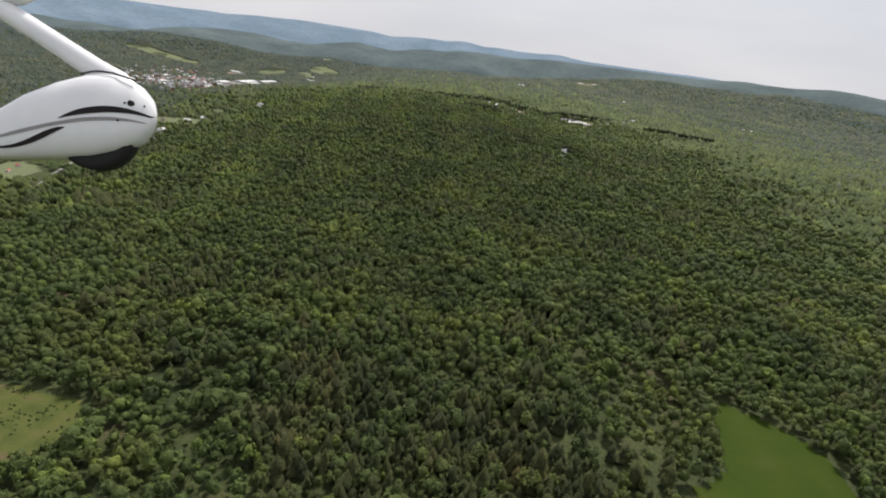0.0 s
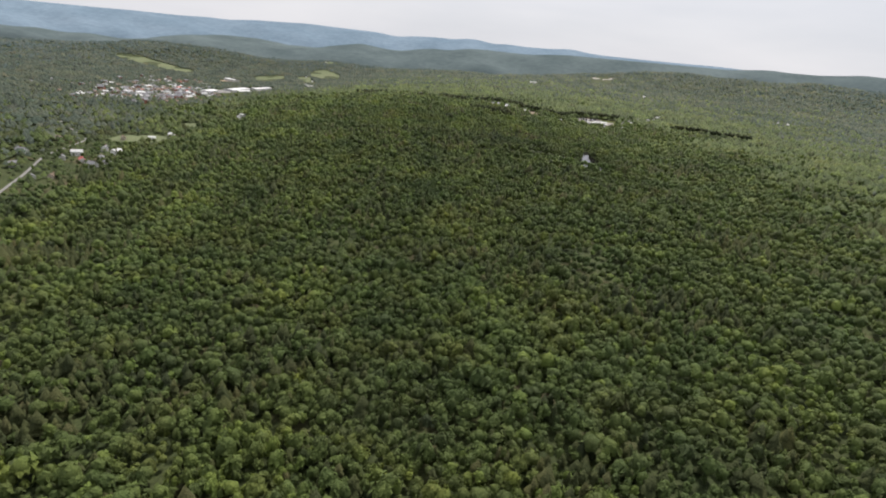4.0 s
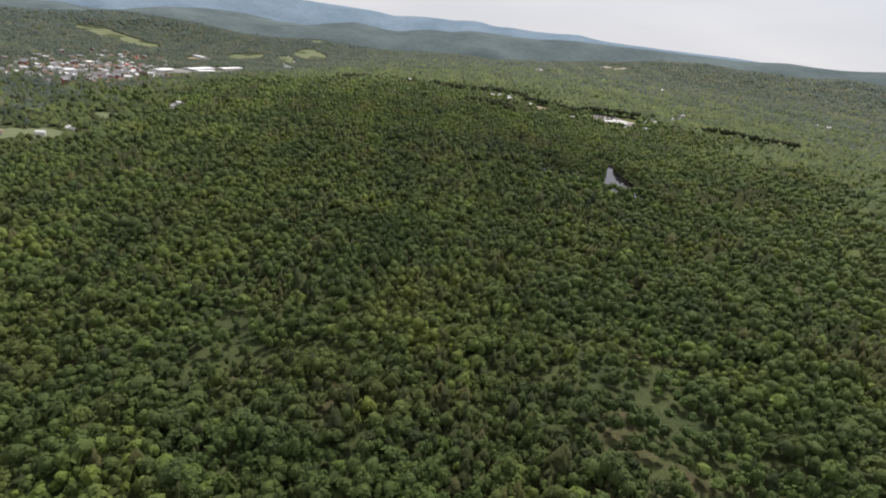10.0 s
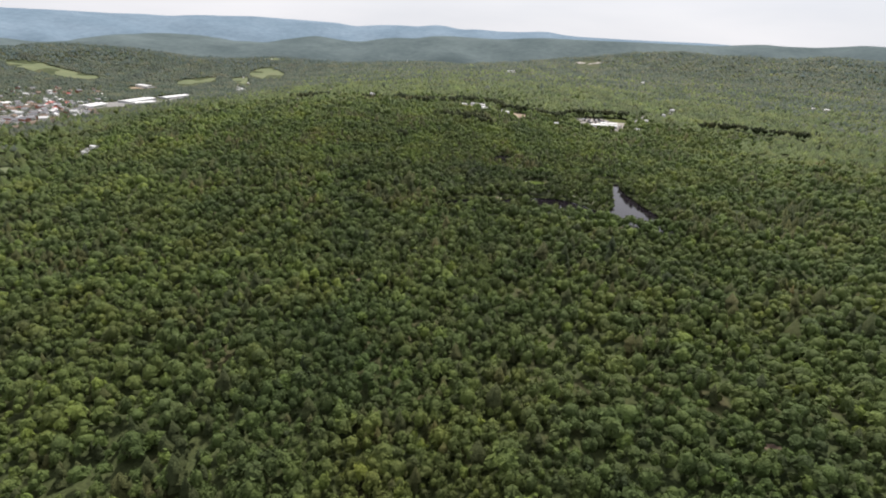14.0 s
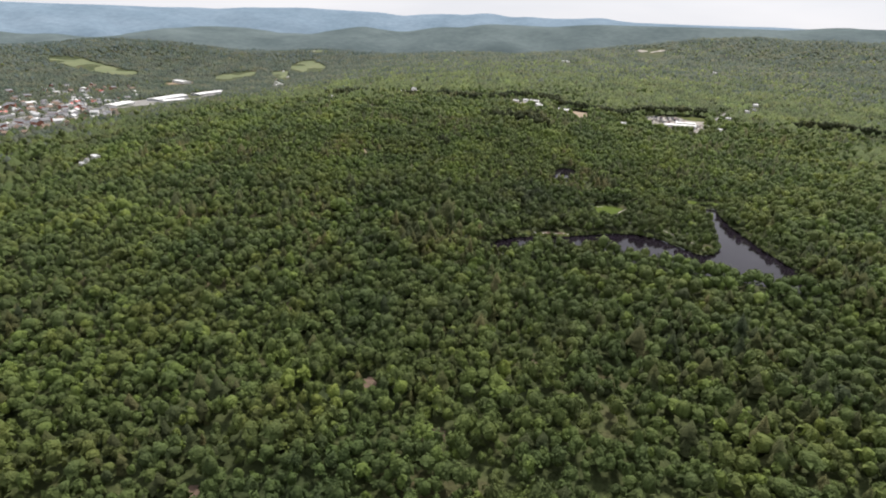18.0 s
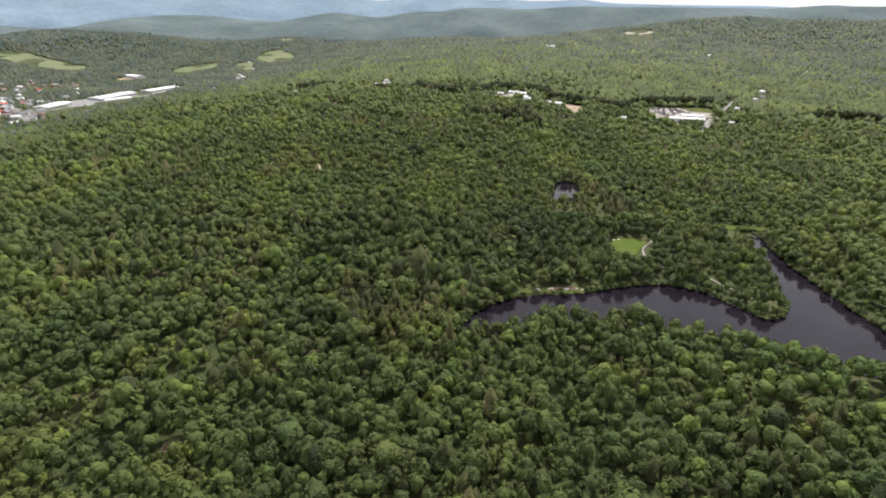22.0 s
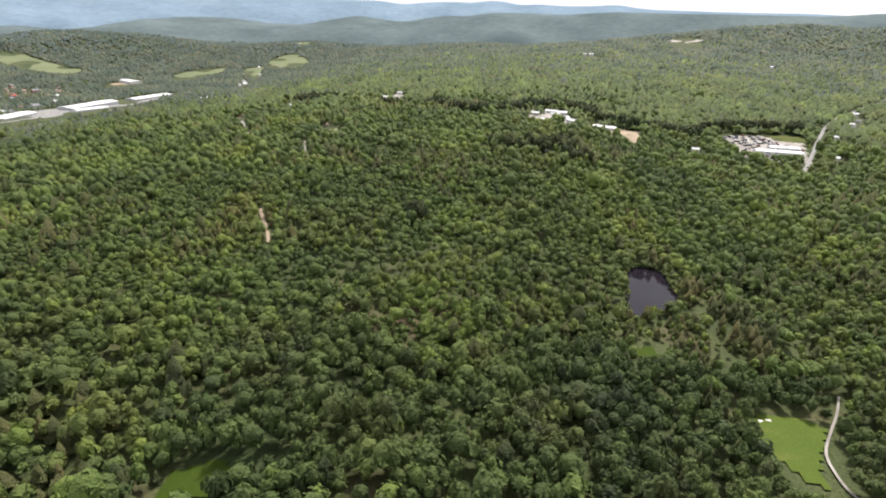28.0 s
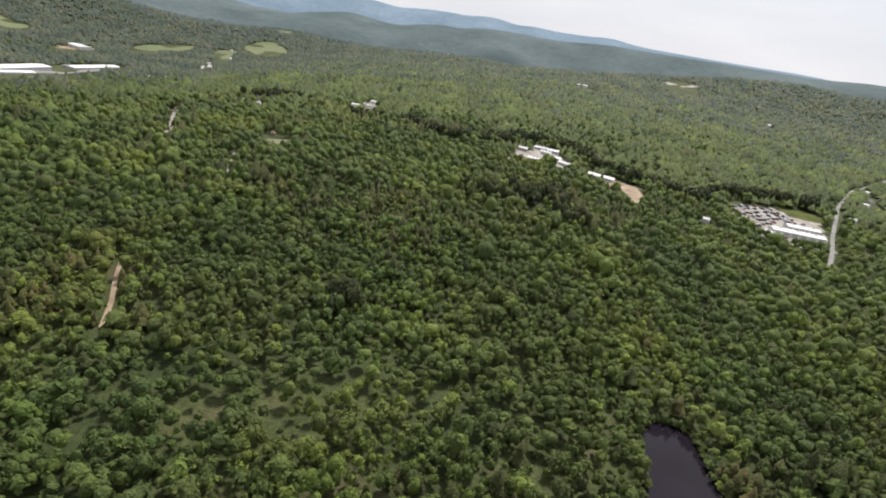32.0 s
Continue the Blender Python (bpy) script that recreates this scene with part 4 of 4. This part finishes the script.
# rows of tall dark pines along the road, behind the yards, and clumps of dark trees round the white houses
PINE_ROW = [(-84, 1572), (-26, 1515), (8, 1525), (30, 1562), (60, 1598), (104, 1594), (114, 1532), (152, 1492), (195, 1478), (232, 1520), (300, 1552), (345, 1548)]
px, py = [], []
r_pine = np.random.RandomState(95)
for (xa, ya), (xb, yb) in zip(PINE_ROW, PINE_ROW[1:]):
    for _ in range(int(math.hypot(xb - xa, yb - ya) / 1.3)):
        f = r_pine.uniform()
        px.append(xa + (xb - xa) * f + r_pine.normal(0, 3.5))
        py.append(ya + (yb - ya) * f + r_pine.normal(0, 3.5))
for x0, y0, x1, y1 in ((448, 1482, 505, 1480), (505, 1480, 556, 1430), (556, 1430, 590, 1398)):
    for _ in range(45):
        f = r_pine.uniform()
        px.append(x0 + (x1 - x0) * f + r_pine.normal(0, 2.5) + 4)
        py.append(y0 + (y1 - y0) * f + r_pine.normal(0, 2.5) + 6)
for cx, cy, count, spread in ((46, 1352, 30, 9), (66, 1364, 25, 8), (70, 1324, 18, 7), (12, 1332, 20, 8), (-126, 1572, 18, 8), (-40, 1150, 8, 5), (-280, 1700, 30, 14), (-250, 1690, 25, 12)):
    px += list(cx + r_pine.normal(0, spread, count))
    py += list(cy + r_pine.normal(0, spread, count))
px, py = np.array(px), np.array(py)
ok = ~open_ground(px, py, 0.5)
px, py = px[ok], py[ok]
n_pine = len(px)
half = r_pine.uniform(0, 1, n_pine) < 0.22
for evergreen in (True, False):
    m = half if evergreen else ~half
    k = int(m.sum())
    ob = scatter("pine_row" if evergreen else "dark_tree_row", [(conifer if evergreen else broadleaf)(r_pine, 1) for _ in range(8)], px[m], py[m], ground_z(px[m], py[m]) - 0.3,
                 r_pine.uniform(11, 16, k), r_pine.uniform(0.8, 1.1, k), r_pine.uniform(0, 6.28, k), r_pine.uniform(0.0, 0.25, k), MAT_CONIFER)
    tagged(ob, "row of tall dark trees behind the yards", "trees", kind="stuff")


# low scrub on the pasture
r_scrub = np.random.RandomState(97)
sx, sy = r_scrub.uniform(-225, -130, 900), r_scrub.uniform(150, 216, 900)
ok = inside(PASTURE, sx, sy) & (wobble(sx, sy, 22, 98) > -0.2)
sx, sy = sx[ok], sy[ok]
ob = scatter("scrub", [broadleaf(r_scrub, 1) for _ in range(6)], sx, sy, ground_z(sx, sy) - 0.25, r_scrub.uniform(0.6, 1.6, len(sx)), r_scrub.uniform(1.2, 2.4, len(sx)),
             r_scrub.uniform(0, 6.28, len(sx)), r_scrub.uniform(0.6, 0.95, len(sx)), MAT_BROADLEAF)
tagged(ob, "low green scrub scattered over rough pasture", "scrub", kind="stuff")


# ---- buildings ----
def gable_house(w, d, h, rise, wall_mat, roof_mat, chimney=True, label="", windows=3):
    """A small house: walls with gables, two roof slabs with eaves, windows, a door and a chimney."""
    house = new("house")
    bm = bmesh.new()
    block(bm, -w / 2, w / 2, -d / 2, d / 2, -1.5, h)
    for y in (-d / 2, d / 2):
        bm.faces.new([bm.verts.new(p) for p in ((-w / 2, y, h), (w / 2, y, h), (0, y, h + rise))])
    part("wall", bm, wall_mat, house)
    e = 0.5
    slope = rise / (w / 2)
    for s in (-1, 1):
        bm = bmesh.new()
        a = [(0, h + rise + 0.06), (s * (w / 2 + e), h - e * slope + 0.06)]
        vs = [bm.verts.new((x, y, z + t)) for t in (0, 0.18) for y in (-d / 2 - e, d / 2 + e) for x, z in a]
        for f in ((0, 1, 3, 2), (4, 6, 7, 5), (0, 4, 5, 1), (2, 3, 7, 6), (1, 5, 7, 3), (0, 2, 6, 4)):
            bm.faces.new([vs[i] for i in f])
        part("roof", bm, roof_mat, house)
    for s in (-1, 1):
        for k in range(windows):
            y = -d / 2 + d * (k + 0.5) / windows
            part("window", boxed(s * w / 2 - 0.05, s * w / 2 + 0.05, y - 0.5, y + 0.5, h * 0.35, h * 0.35 + 1.3), MAT_PANE, house)
    part("door", boxed(-0.5, 0.5, -d / 2 - 0.06, -d / 2 + 0.06, 0, 2.05), MAT_BROWN_ROOF, house)
    if chimney:
        part("chimney", boxed(-0.4, 0.4, d * 0.2, d * 0.2 + 0.7, h, h + rise + 1.0), MAT_BRICK_WALL, house)
    return tagged(house, label, "house", "houses in the valley")


def shed(w, d, h, rise, wall_mat, roof_mat, label, bays=6):
    """A long low hall with a shallow roof, wall panels, bay doors and roof vents."""
    hall = new("hall")
    bm = bmesh.new()
    block(bm, -w / 2, w / 2, -d / 2, d / 2, -3, h)
    for y in (-d / 2, d / 2):
        bm.faces.new([bm.verts.new(p) for p in ((-w / 2, y, h), (w / 2, y, h), (0, y, h + rise))])
    part("wall", bm, wall_mat, hall)
    slope = rise / (w / 2)
    for s in (-1, 1):
        bm = bmesh.new()
        a = [(0, h + rise + 0.06), (s * (w / 2 + 0.6), h - 0.6 * slope + 0.06)]
        vs = [bm.verts.new((x, y, z + t)) for t in (0, 0.25) for y in (-d / 2 - 0.6, d / 2 + 0.6) for x, z in a]
        for f in ((0, 1, 3, 2), (4, 6, 7, 5), (0, 4, 5, 1), (2, 3, 7, 6), (1, 5, 7, 3), (0, 2, 6, 4)):
            bm.faces.new([vs[i] for i in f])
        part("roof", bm, roof_mat, hall)
    for k in range(bays):
        y = -d / 2 + d * (k + 0.5) / bays
        for s in (-1, 1):
            part("bay_door", boxed(s * w / 2 - 0.08, s * w / 2 + 0.08, y - d / bays * 0.3, y + d / bays * 0.3, 0, h * 0.72), MAT_GREY_WALL, hall)
    for k in range(3):
        y = -d / 2 + d * (k + 0.5) / 3
        part("roof_vent", boxed(-0.8, 0.8, y - 0.8, y + 0.8, h + rise - 0.2, h + rise + 0.9), MAT_GREY_WALL, hall)
    return tagged(hall, label, "hall")


def stand_at(ob, x, y, turn, lift=0.0):
    z = float(ground_z(np.array([x]), np.array([y]))[0])
    ob.matrix_basis = pose(x, y, z + 0.3 + lift, 0, 0, turn) @ Matrix.Diagonal((*ob.scale, 1))
    return ob


# storage yard with its two white halls
stand_at(shed(12, 42, 3.0, 0.9, MAT_WHITE_WALL, MAT_WHITE_ROOF, "long white metal hall in a gravel storage yard"), 275, 1440, 86)
stand_at(shed(10, 27, 3.8, 0.9, MAT_WHITE_WALL, MAT_WHITE_ROOF, "shorter white metal hall behind the long one"), 287, 1457, 86)
stand_at(shed(7, 14, 3, 0.8, MAT_TAN_WALL, MAT_PALE_ROOF, "small pale shed at the storage yard's edge", 2), 251, 1428, 30)
# workshops
for x, y, w, d, turn, wall_mat, roof_mat, label, bays in (
        (74, 1527, 8, 16, 84, MAT_WHITE_WALL, MAT_WHITE_ROOF, "white workshop hall in a gravel yard", 4),
        (54, 1500, 6, 10, 72, MAT_WHITE_WALL, MAT_WHITE_ROOF, "white-roofed workshop beside the yard", 3),
        (85, 1512, 6, 11, 52, MAT_GREY_WALL, MAT_WHITE_ROOF, "grey workshop with a white roof", 3),
        (65, 1564, 7, 13, 80, MAT_GREY_WALL, MAT_PALE_ROOF, "blue-grey workshop at the back of the yard", 3),
        (78, 1567, 6, 11, 86, MAT_WHITE_WALL, MAT_WHITE_ROOF, "white store shed at the back of the yard", 3),
        (69, 1547, 6, 10, 80, MAT_WHITE_WALL, MAT_PALE_ROOF, "pale garage between the workshops", 2),
        (45, 1537, 5, 8, 75, MAT_TAN_WALL, MAT_WHITE_ROOF, "small tan garage in the workshop yard", 2)):
    stand_at(shed(w, d, 2.8, 1.0, wall_mat, roof_mat, label, bays), x, y, turn)
# long shed by the dirt lot
stand_at(shed(8, 23, 2.8, 1.0, MAT_WHITE_WALL, MAT_WHITE_ROOF, "long white shed beside a sandy lot", 5), 117, 1490, 68)
# factory sheds and mall in the valley
for (x, y, w, d, turn, h), label in zip(
        ((-640, 1880, 22, 95, -8, 4.2), (-652, 1735, 26, 100, -4, 4.2), (-668, 1600, 24, 62, 4, 4.2), (-618, 1690, 16, 50, -20, 4), (-825, 2110, 24, 50, 60, 6)),
        ("long white factory hall at the valley road", "broad white factory hall beside a car park", "white store hall beside a car park",
         "low white storage hall behind the factory", "pale hall on a sandy lot")):
    stand_at(shed(w, d, h, 1.4, MAT_GREY_WALL if d > 80 else MAT_WHITE_WALL, MAT_WHITE_ROOF, label, 8), x, y, turn)

r_town = np.random.RandomState(120)
kinds = [gable_house(8, 11, 4.6, 2.6, MAT_WHITE_WALL, MAT_GREY_ROOF, True, "white clapboard house with a grey shingle roof"),
         gable_house(7.5, 10, 4.2, 2.4, MAT_TAN_WALL, MAT_BROWN_ROOF, True, "tan house with a brown shingle roof"),
         gable_house(8.5, 13, 5.0, 2.2, MAT_WHITE_WALL, MAT_PALE_ROOF, False, "white house with a pale grey roof"),
         gable_house(9, 14, 6.0, 2.4, MAT_BRICK_WALL, MAT_GREY_ROOF, True, "red brick house with a grey roof"),
         gable_house(12, 20, 6.0, 1.5, MAT_WHITE_WALL, MAT_WHITE_ROOF, False, "large white building with a white roof", 5),
         gable_house(7, 9, 3.6, 2.2, MAT_WHITE_WALL, MAT_RED_ROOF, True, "small white house with a red metal roof")]
placed = []
used_kind = set()


def put_house(x, y, k, turn, scale=1.0):
    ob = kinds[k]
    if k in used_kind:
        ob = copy_thing(ob, Matrix())
    used_kind.add(k)
    ob.scale = (scale, scale, scale)
    stand_at(ob, x, y, turn)
    placed.append((x, y))


for x, y, k, turn in SPOTS:
    put_house(x, y, k, turn, 0.5 if y < 1700 else 0.6)
put_house(150, 972, 2, 40, 0.28)
tries = 0
while len(placed) < 300 and tries < 12000:
    tries += 1
    x, y = (r_town.uniform(-770, -545), r_town.uniform(1120, 1640)) if tries % 2 else (r_town.uniform(-1000, -400), r_town.uniform(560, 2050))
    if town_share(x, y) < r_town.uniform(0.15, 0.9):
        continue
    if -700 < x < -580 and 1520 < y < 1960 or min(math.hypot(x - a, y - b) for a, b in placed) < 12.5:
        continue
    if float(to_line(LEFT_ROAD, np.array([x]), np.array([y]))[0]) < 11:
        continue
    k = int(r_town.choice(6, p=[.36, .24, .20, .13, .03, .04]))
    put_house(x, y, k, r_town.uniform(0, 180), r_town.uniform(0.7, 1.05))


# ---- cars in the storage yard ----
def car_thing(colour, label):
    car = new("car")
    bm = boxed(-0.9, 0.9, -2.2, 2.2, 0.35, 0.95)
    bmesh.ops.bevel(bm, geom=bm.edges[:], offset=0.12, segments=1, affect="EDGES")
    part("body", bm, colour, car)
    bm = bmesh.new()
    lo = [bm.verts.new(p) for p in ((-0.82, -1.5, 0.93), (0.82, -1.5, 0.93), (0.82, 1.0, 0.93), (-0.82, 1.0, 0.93))]
    hi = [bm.verts.new(p) for p in ((-0.65, -1.0, 1.42), (0.65, -1.0, 1.42), (0.65, 0.4, 1.42), (-0.65, 0.4, 1.42))]
    bm.faces.new(hi)
    for k in range(4):
        bm.faces.new((lo[k], lo[(k + 1) % 4], hi[(k + 1) % 4], hi[k]))
    cabin = part("cabin", bm, MAT_PANE, car)
    part("roof_panel", boxed(-0.66, 0.66, -1.0, 0.4, 1.41, 1.46), colour, cabin)
    for sx in (-1, 1):
        for sy in (-1.35, 1.35):
            part("wheel", tube([(sx * 0.72, sy, 0.33), (sx * 0.93, sy, 0.33)], [0.33, 0.33], 8), MAT_RUBBER, car)
    return tagged(car, label, "car", "cars in the storage yard")


CAR_KINDS = [car_thing(paint("car_paint_" + n, c, 0.3, 0.1), l) for n, c, l in (
    ("white", (0.7, 0.7, 0.7), "white car parked in a gravel yard"), ("black", (0.02, 0.02, 0.022), "black car parked in a gravel yard"),
    ("red", (0.22, 0.05, 0.05), "dark red car parked in a gravel yard"), ("blue", (0.04, 0.06, 0.12), "dark blue car parked in a gravel yard"),
    ("grey", (0.12, 0.12, 0.13), "grey car parked in a gravel yard"))]
r_car = np.random.RandomState(130)
n_car = 0
row_dir, row_side = Vector((0.82, 0.57)), Vector((-0.57, 0.82))
for row in range(13):
    for col in range(28):
        p = Vector((246, 1424)) + row_dir * (col * 3.2) + row_side * (row * 8.0 - 12) + Vector((r_car.uniform(-0.5, 0.5), r_car.uniform(-1.6, 1.6)))
        q = (np.array([p.x]), np.array([p.y]))
        if not inside(YARD, *q)[0] or to_line(YARD + YARD[:1], *q)[0] < 3 or r_car.uniform() < 0.42:
            continue
        if to_line([(253, 1441), (297, 1438)], *q)[0] < 9 or to_line([(273, 1458), (301, 1456)], *q)[0] < 8:
            continue
        k = n_car if n_car < 5 else int(r_car.choice(5, p=[.2, .25, .15, .15, .25]))
        ob = CAR_KINDS[k] if n_car < 5 else copy_thing(CAR_KINDS[k], Matrix())
        stand_at(ob, p.x, p.y, 35 + r_car.uniform(-16, 16), 0.06)
        n_car += 1


# ---- boulders on the lawn's edge ----
def boulder_thing(r, size):
    bm = bmesh.new()
    bmesh.ops.create_icosphere(bm, subdivisions=2, radius=size)
    for v in bm.verts:
        v.co *= 0.8 + 0.4 * noise.noise(v.co * 1.7 / size + Vector((r.uniform(0, 9), 0, 0)))
        v.co.z *= 0.6
    return tagged(mesh_object("boulder", bm, MAT_BOULDER), "pale granite boulder on the edge of the lawn", "boulder", "boulders on the lawn")


r_rock = np.random.RandomState(140)
for k in range(9):
    stand_at(boulder_thing(r_rock, r_rock.uniform(0.4, 0.9)), 96 + r_rock.uniform(-1, 4.5), 1018.5 + r_rock.uniform(-0.8, 0.8), r_rock.uniform(0, 360), 0.1)
for _ in range(9):
    rock = boulder_thing(r_rock, r_rock.uniform(0.4, 0.8))
    f = r_rock.uniform()
    stand_at(rock, 44 + 24 * f, 944.2 + 4.2 * f + r_rock.uniform(-0.5, 0.5), r_rock.uniform(0, 360), 0.1)
    tagged(rock, "pale granite boulder on the grassy lake shore", "boulder", "boulders on the lake shore")
tagged(draped("bare_soil", [(50, 944.5), (58, 945.5), (66, 947.5), (64, 949), (56, 947.5), (50, 946.5)], MAT_SOIL, 1.0, 0.55), "strip of bare reddish soil on the lake shore", "clearing", kind="structure")


# ---- landing gear of the aircraft ----
def gear_paint():
    m, n, l, b = material("white_gel_coat", 0.22, 0.5)
    v = place_noise(n, l, 6.0, 5.0, False)
    l.new(ramp(n, l, v, [(0.3, (0.82, 0.82, 0.83)), (0.7, (0.88, 0.88, 0.88))]), b.inputs["Base Color"])
    b.inputs["Coat Weight"].default_value = 0.4
    return m


MAT_GELCOAT = gear_paint()
MAT_STRIPE_DARK = paint("dark_maroon_stripe", (0.012, 0.007, 0.008), 0.75)
MAT_STRIPE_GREY = paint("silver_grey_stripe", (0.33, 0.31, 0.31), 0.35)
U = np.array([-0.62, -0.45, -0.263, -0.109, 0.045, 0.199, 0.308, 0.40, 0.454, 0.475])
TOP = np.array([-0.17, -0.075, 0.013, 0.096, 0.151, 0.185, 0.18, 0.14, 0.074, 0.005])
LOW = np.array([-0.20, -0.205, -0.207, -0.207, -0.207, -0.20, -0.178, -0.133, -0.072, -0.005])


def fairing_point(u, a):
    """A point on the wheel fairing: u along it, a round it."""
    t, b = np.interp(u, U, TOP), np.interp(u, U, LOW)
    mid, half = (t + b) / 2, (t - b) / 2
    c = math.cos(a)
    return Vector((u, mid + half * math.sin(a), 0.66 * half * math.copysign(abs(c) ** 0.6, c)))


def landing_gear():
    """Streamlined wheel fairing on a flat leg; x forward along the fairing, y up, z outwards."""
    gear = new("landing_gear")
    bm = bmesh.new()
    us = np.concatenate([np.linspace(-0.62, 0.3, 26), np.linspace(0.32, 0.475, 14)])
    rings = [[bm.verts.new(fairing_point(u, 2 * math.pi * k / 28)) for k in range(28)] for u in us]
    for a, b in zip(rings, rings[1:]):
        for k in range(28):
            bm.faces.new((a[k], a[(k + 1) % 28], b[(k + 1) % 28], b[k]))
    bm.faces.new(rings[0])
    bm.faces.new(rings[-1])
    fairing = part("wheel_fairing", bm, MAT_GELCOAT, gear, "white streamlined wheel fairing", True)

    def stripe(name, mat, u0, u1, low, high, label):
        bm = bmesh.new()
        prev = None
        for k in range(33):
            s = k / 32
            u = u0 + (u1 - u0) * s
            pair = []
            for v in (low(s), high(s)):
                t, b = np.interp(u, U, TOP), np.interp(u, U, LOW)
                y = max(-0.98, min(0.98, (v - (t + b) / 2) / ((t - b) / 2)))
                p = fairing_point(u, math.asin(y))
                pair.append(bm.verts.new(p + Vector((0, 0, 0.003))))
            if prev:
                bm.faces.new((prev[0], pair[0], pair[1], prev[1]))
            prev = pair
        part(name, bm, mat, fairing, label, True)

    def curve(*heights):
        fit = np.polyfit(np.linspace(0, 1, len(heights)), heights, 4)
        return lambda s: float(np.polyval(fit, s))

    stripe("upper_stripe", MAT_STRIPE_DARK, 0.093, 0.474, curve(-0.040, -0.027, -0.018, -0.012, -0.013, -0.022),
           curve(-0.038, -0.006, 0.012, 0.016, 0.008, -0.016), "dark maroon upper stripe")
    stripe("grey_stripe", MAT_STRIPE_GREY, -0.25, 0.45, curve(-0.124, -0.103, -0.078, -0.057, -0.048, -0.050),
           curve(-0.121, -0.088, -0.062, -0.042, -0.032, -0.047), "silver-grey middle stripe")
    stripe("lower_stripe", MAT_STRIPE_DARK, -0.45, 0.12, curve(-0.13, -0.150, -0.165, -0.160, -0.128, -0.080),
           curve(-0.12, -0.138, -0.151, -0.146, -0.100, -0.078), "dark maroon lower stripe")
    for u, v, rad in ((0.40, 0.035, 0.014), (0.378, 0.035, 0.005), (0.33, -0.005, 0.005), (0.35, -0.045, 0.005), (0.445, 0.03, 0.004), (0.41, -0.005, 0.004)):
        t, b = np.interp(u, U, TOP), np.interp(u, U, LOW)
        p = fairing_point(u, math.asin((v - (t + b) / 2) / ((t - b) / 2)))
        part("screw", tube([p - Vector((0, 0, 0.01)), p + Vector((0, 0, 0.004))], [rad, rad], 10), MAT_RUBBER, fairing)
    tyre = part("tyre", tube([(0.206, -0.078, -0.05), (0.206, -0.078, -0.035), (0.206, -0.078, 0.035), (0.206, -0.078, 0.05)], [0.155, 0.18, 0.18, 0.155], 32),
                MAT_RUBBER, gear, "black rubber tyre", True)
    part("hub", tube([(0.206, -0.078, -0.055), (0.206, -0.078, 0.055)], [0.05, 0.05], 16), MAT_GREY_WALL, tyre)
    bm = bmesh.new()
    prof = [(math.cos(a), math.sin(a)) for a in (2 * math.pi * k / 20 for k in range(20))]
    path = [((0.40, 0.06), 0.03), ((0.37, 0.100), 0.044), ((0.30, 0.152), 0.056), ((0.20, 0.209), 0.053), ((0.034, 0.319), 0.048), ((-0.206, 0.472), 0.048),
            ((-0.416, 0.614), 0.048), ((-0.616, 0.754), 0.048)]
    rings = []
    for (u, v), w in path:
        side = Vector((0.54, 0.84, 0)).normalized()
        rings.append([bm.verts.new(Vector((u, v, 0)) + side * c * w + Vector((0, 0, 1)) * s * 0.04) for c, s in prof])
    for a, b in zip(rings, rings[1:]):
        for k in range(20):
            bm.faces.new((a[k], a[(k + 1) % 20], b[(k + 1) % 20], b[k]))
    leg = part("leg", bm, MAT_GELCOAT, gear, "broad flat white gear leg", True)
    part("seam", tube([(0.15, 0.183, 0.045), (0.20, 0.190, 0.055), (0.243, 0.190, 0.062), (0.30, 0.181, 0.068), (0.36, 0.163, 0.066), (0.41, 0.143, 0.058)], [0.0045] * 6, 6), MAT_STRIPE_DARK, leg)
    part("leg_cuff", tube([(-0.10, 0.56, 0.0), (-0.16, 0.57, 0.0), (-0.30, 0.60, 0.0), (-0.55, 0.68, 0.0)], [0.015, 0.05, 0.08, 0.11], 16), MAT_GELCOAT, leg, "rounded white cuff", True)
    return tagged(gear, "white aircraft landing gear with a maroon-striped wheel fairing", "landing gear")


gear = landing_gear()
gear.matrix_basis = flight(*PATH[0][1:]) @ pose(-1.82, 0.627, -2.7)
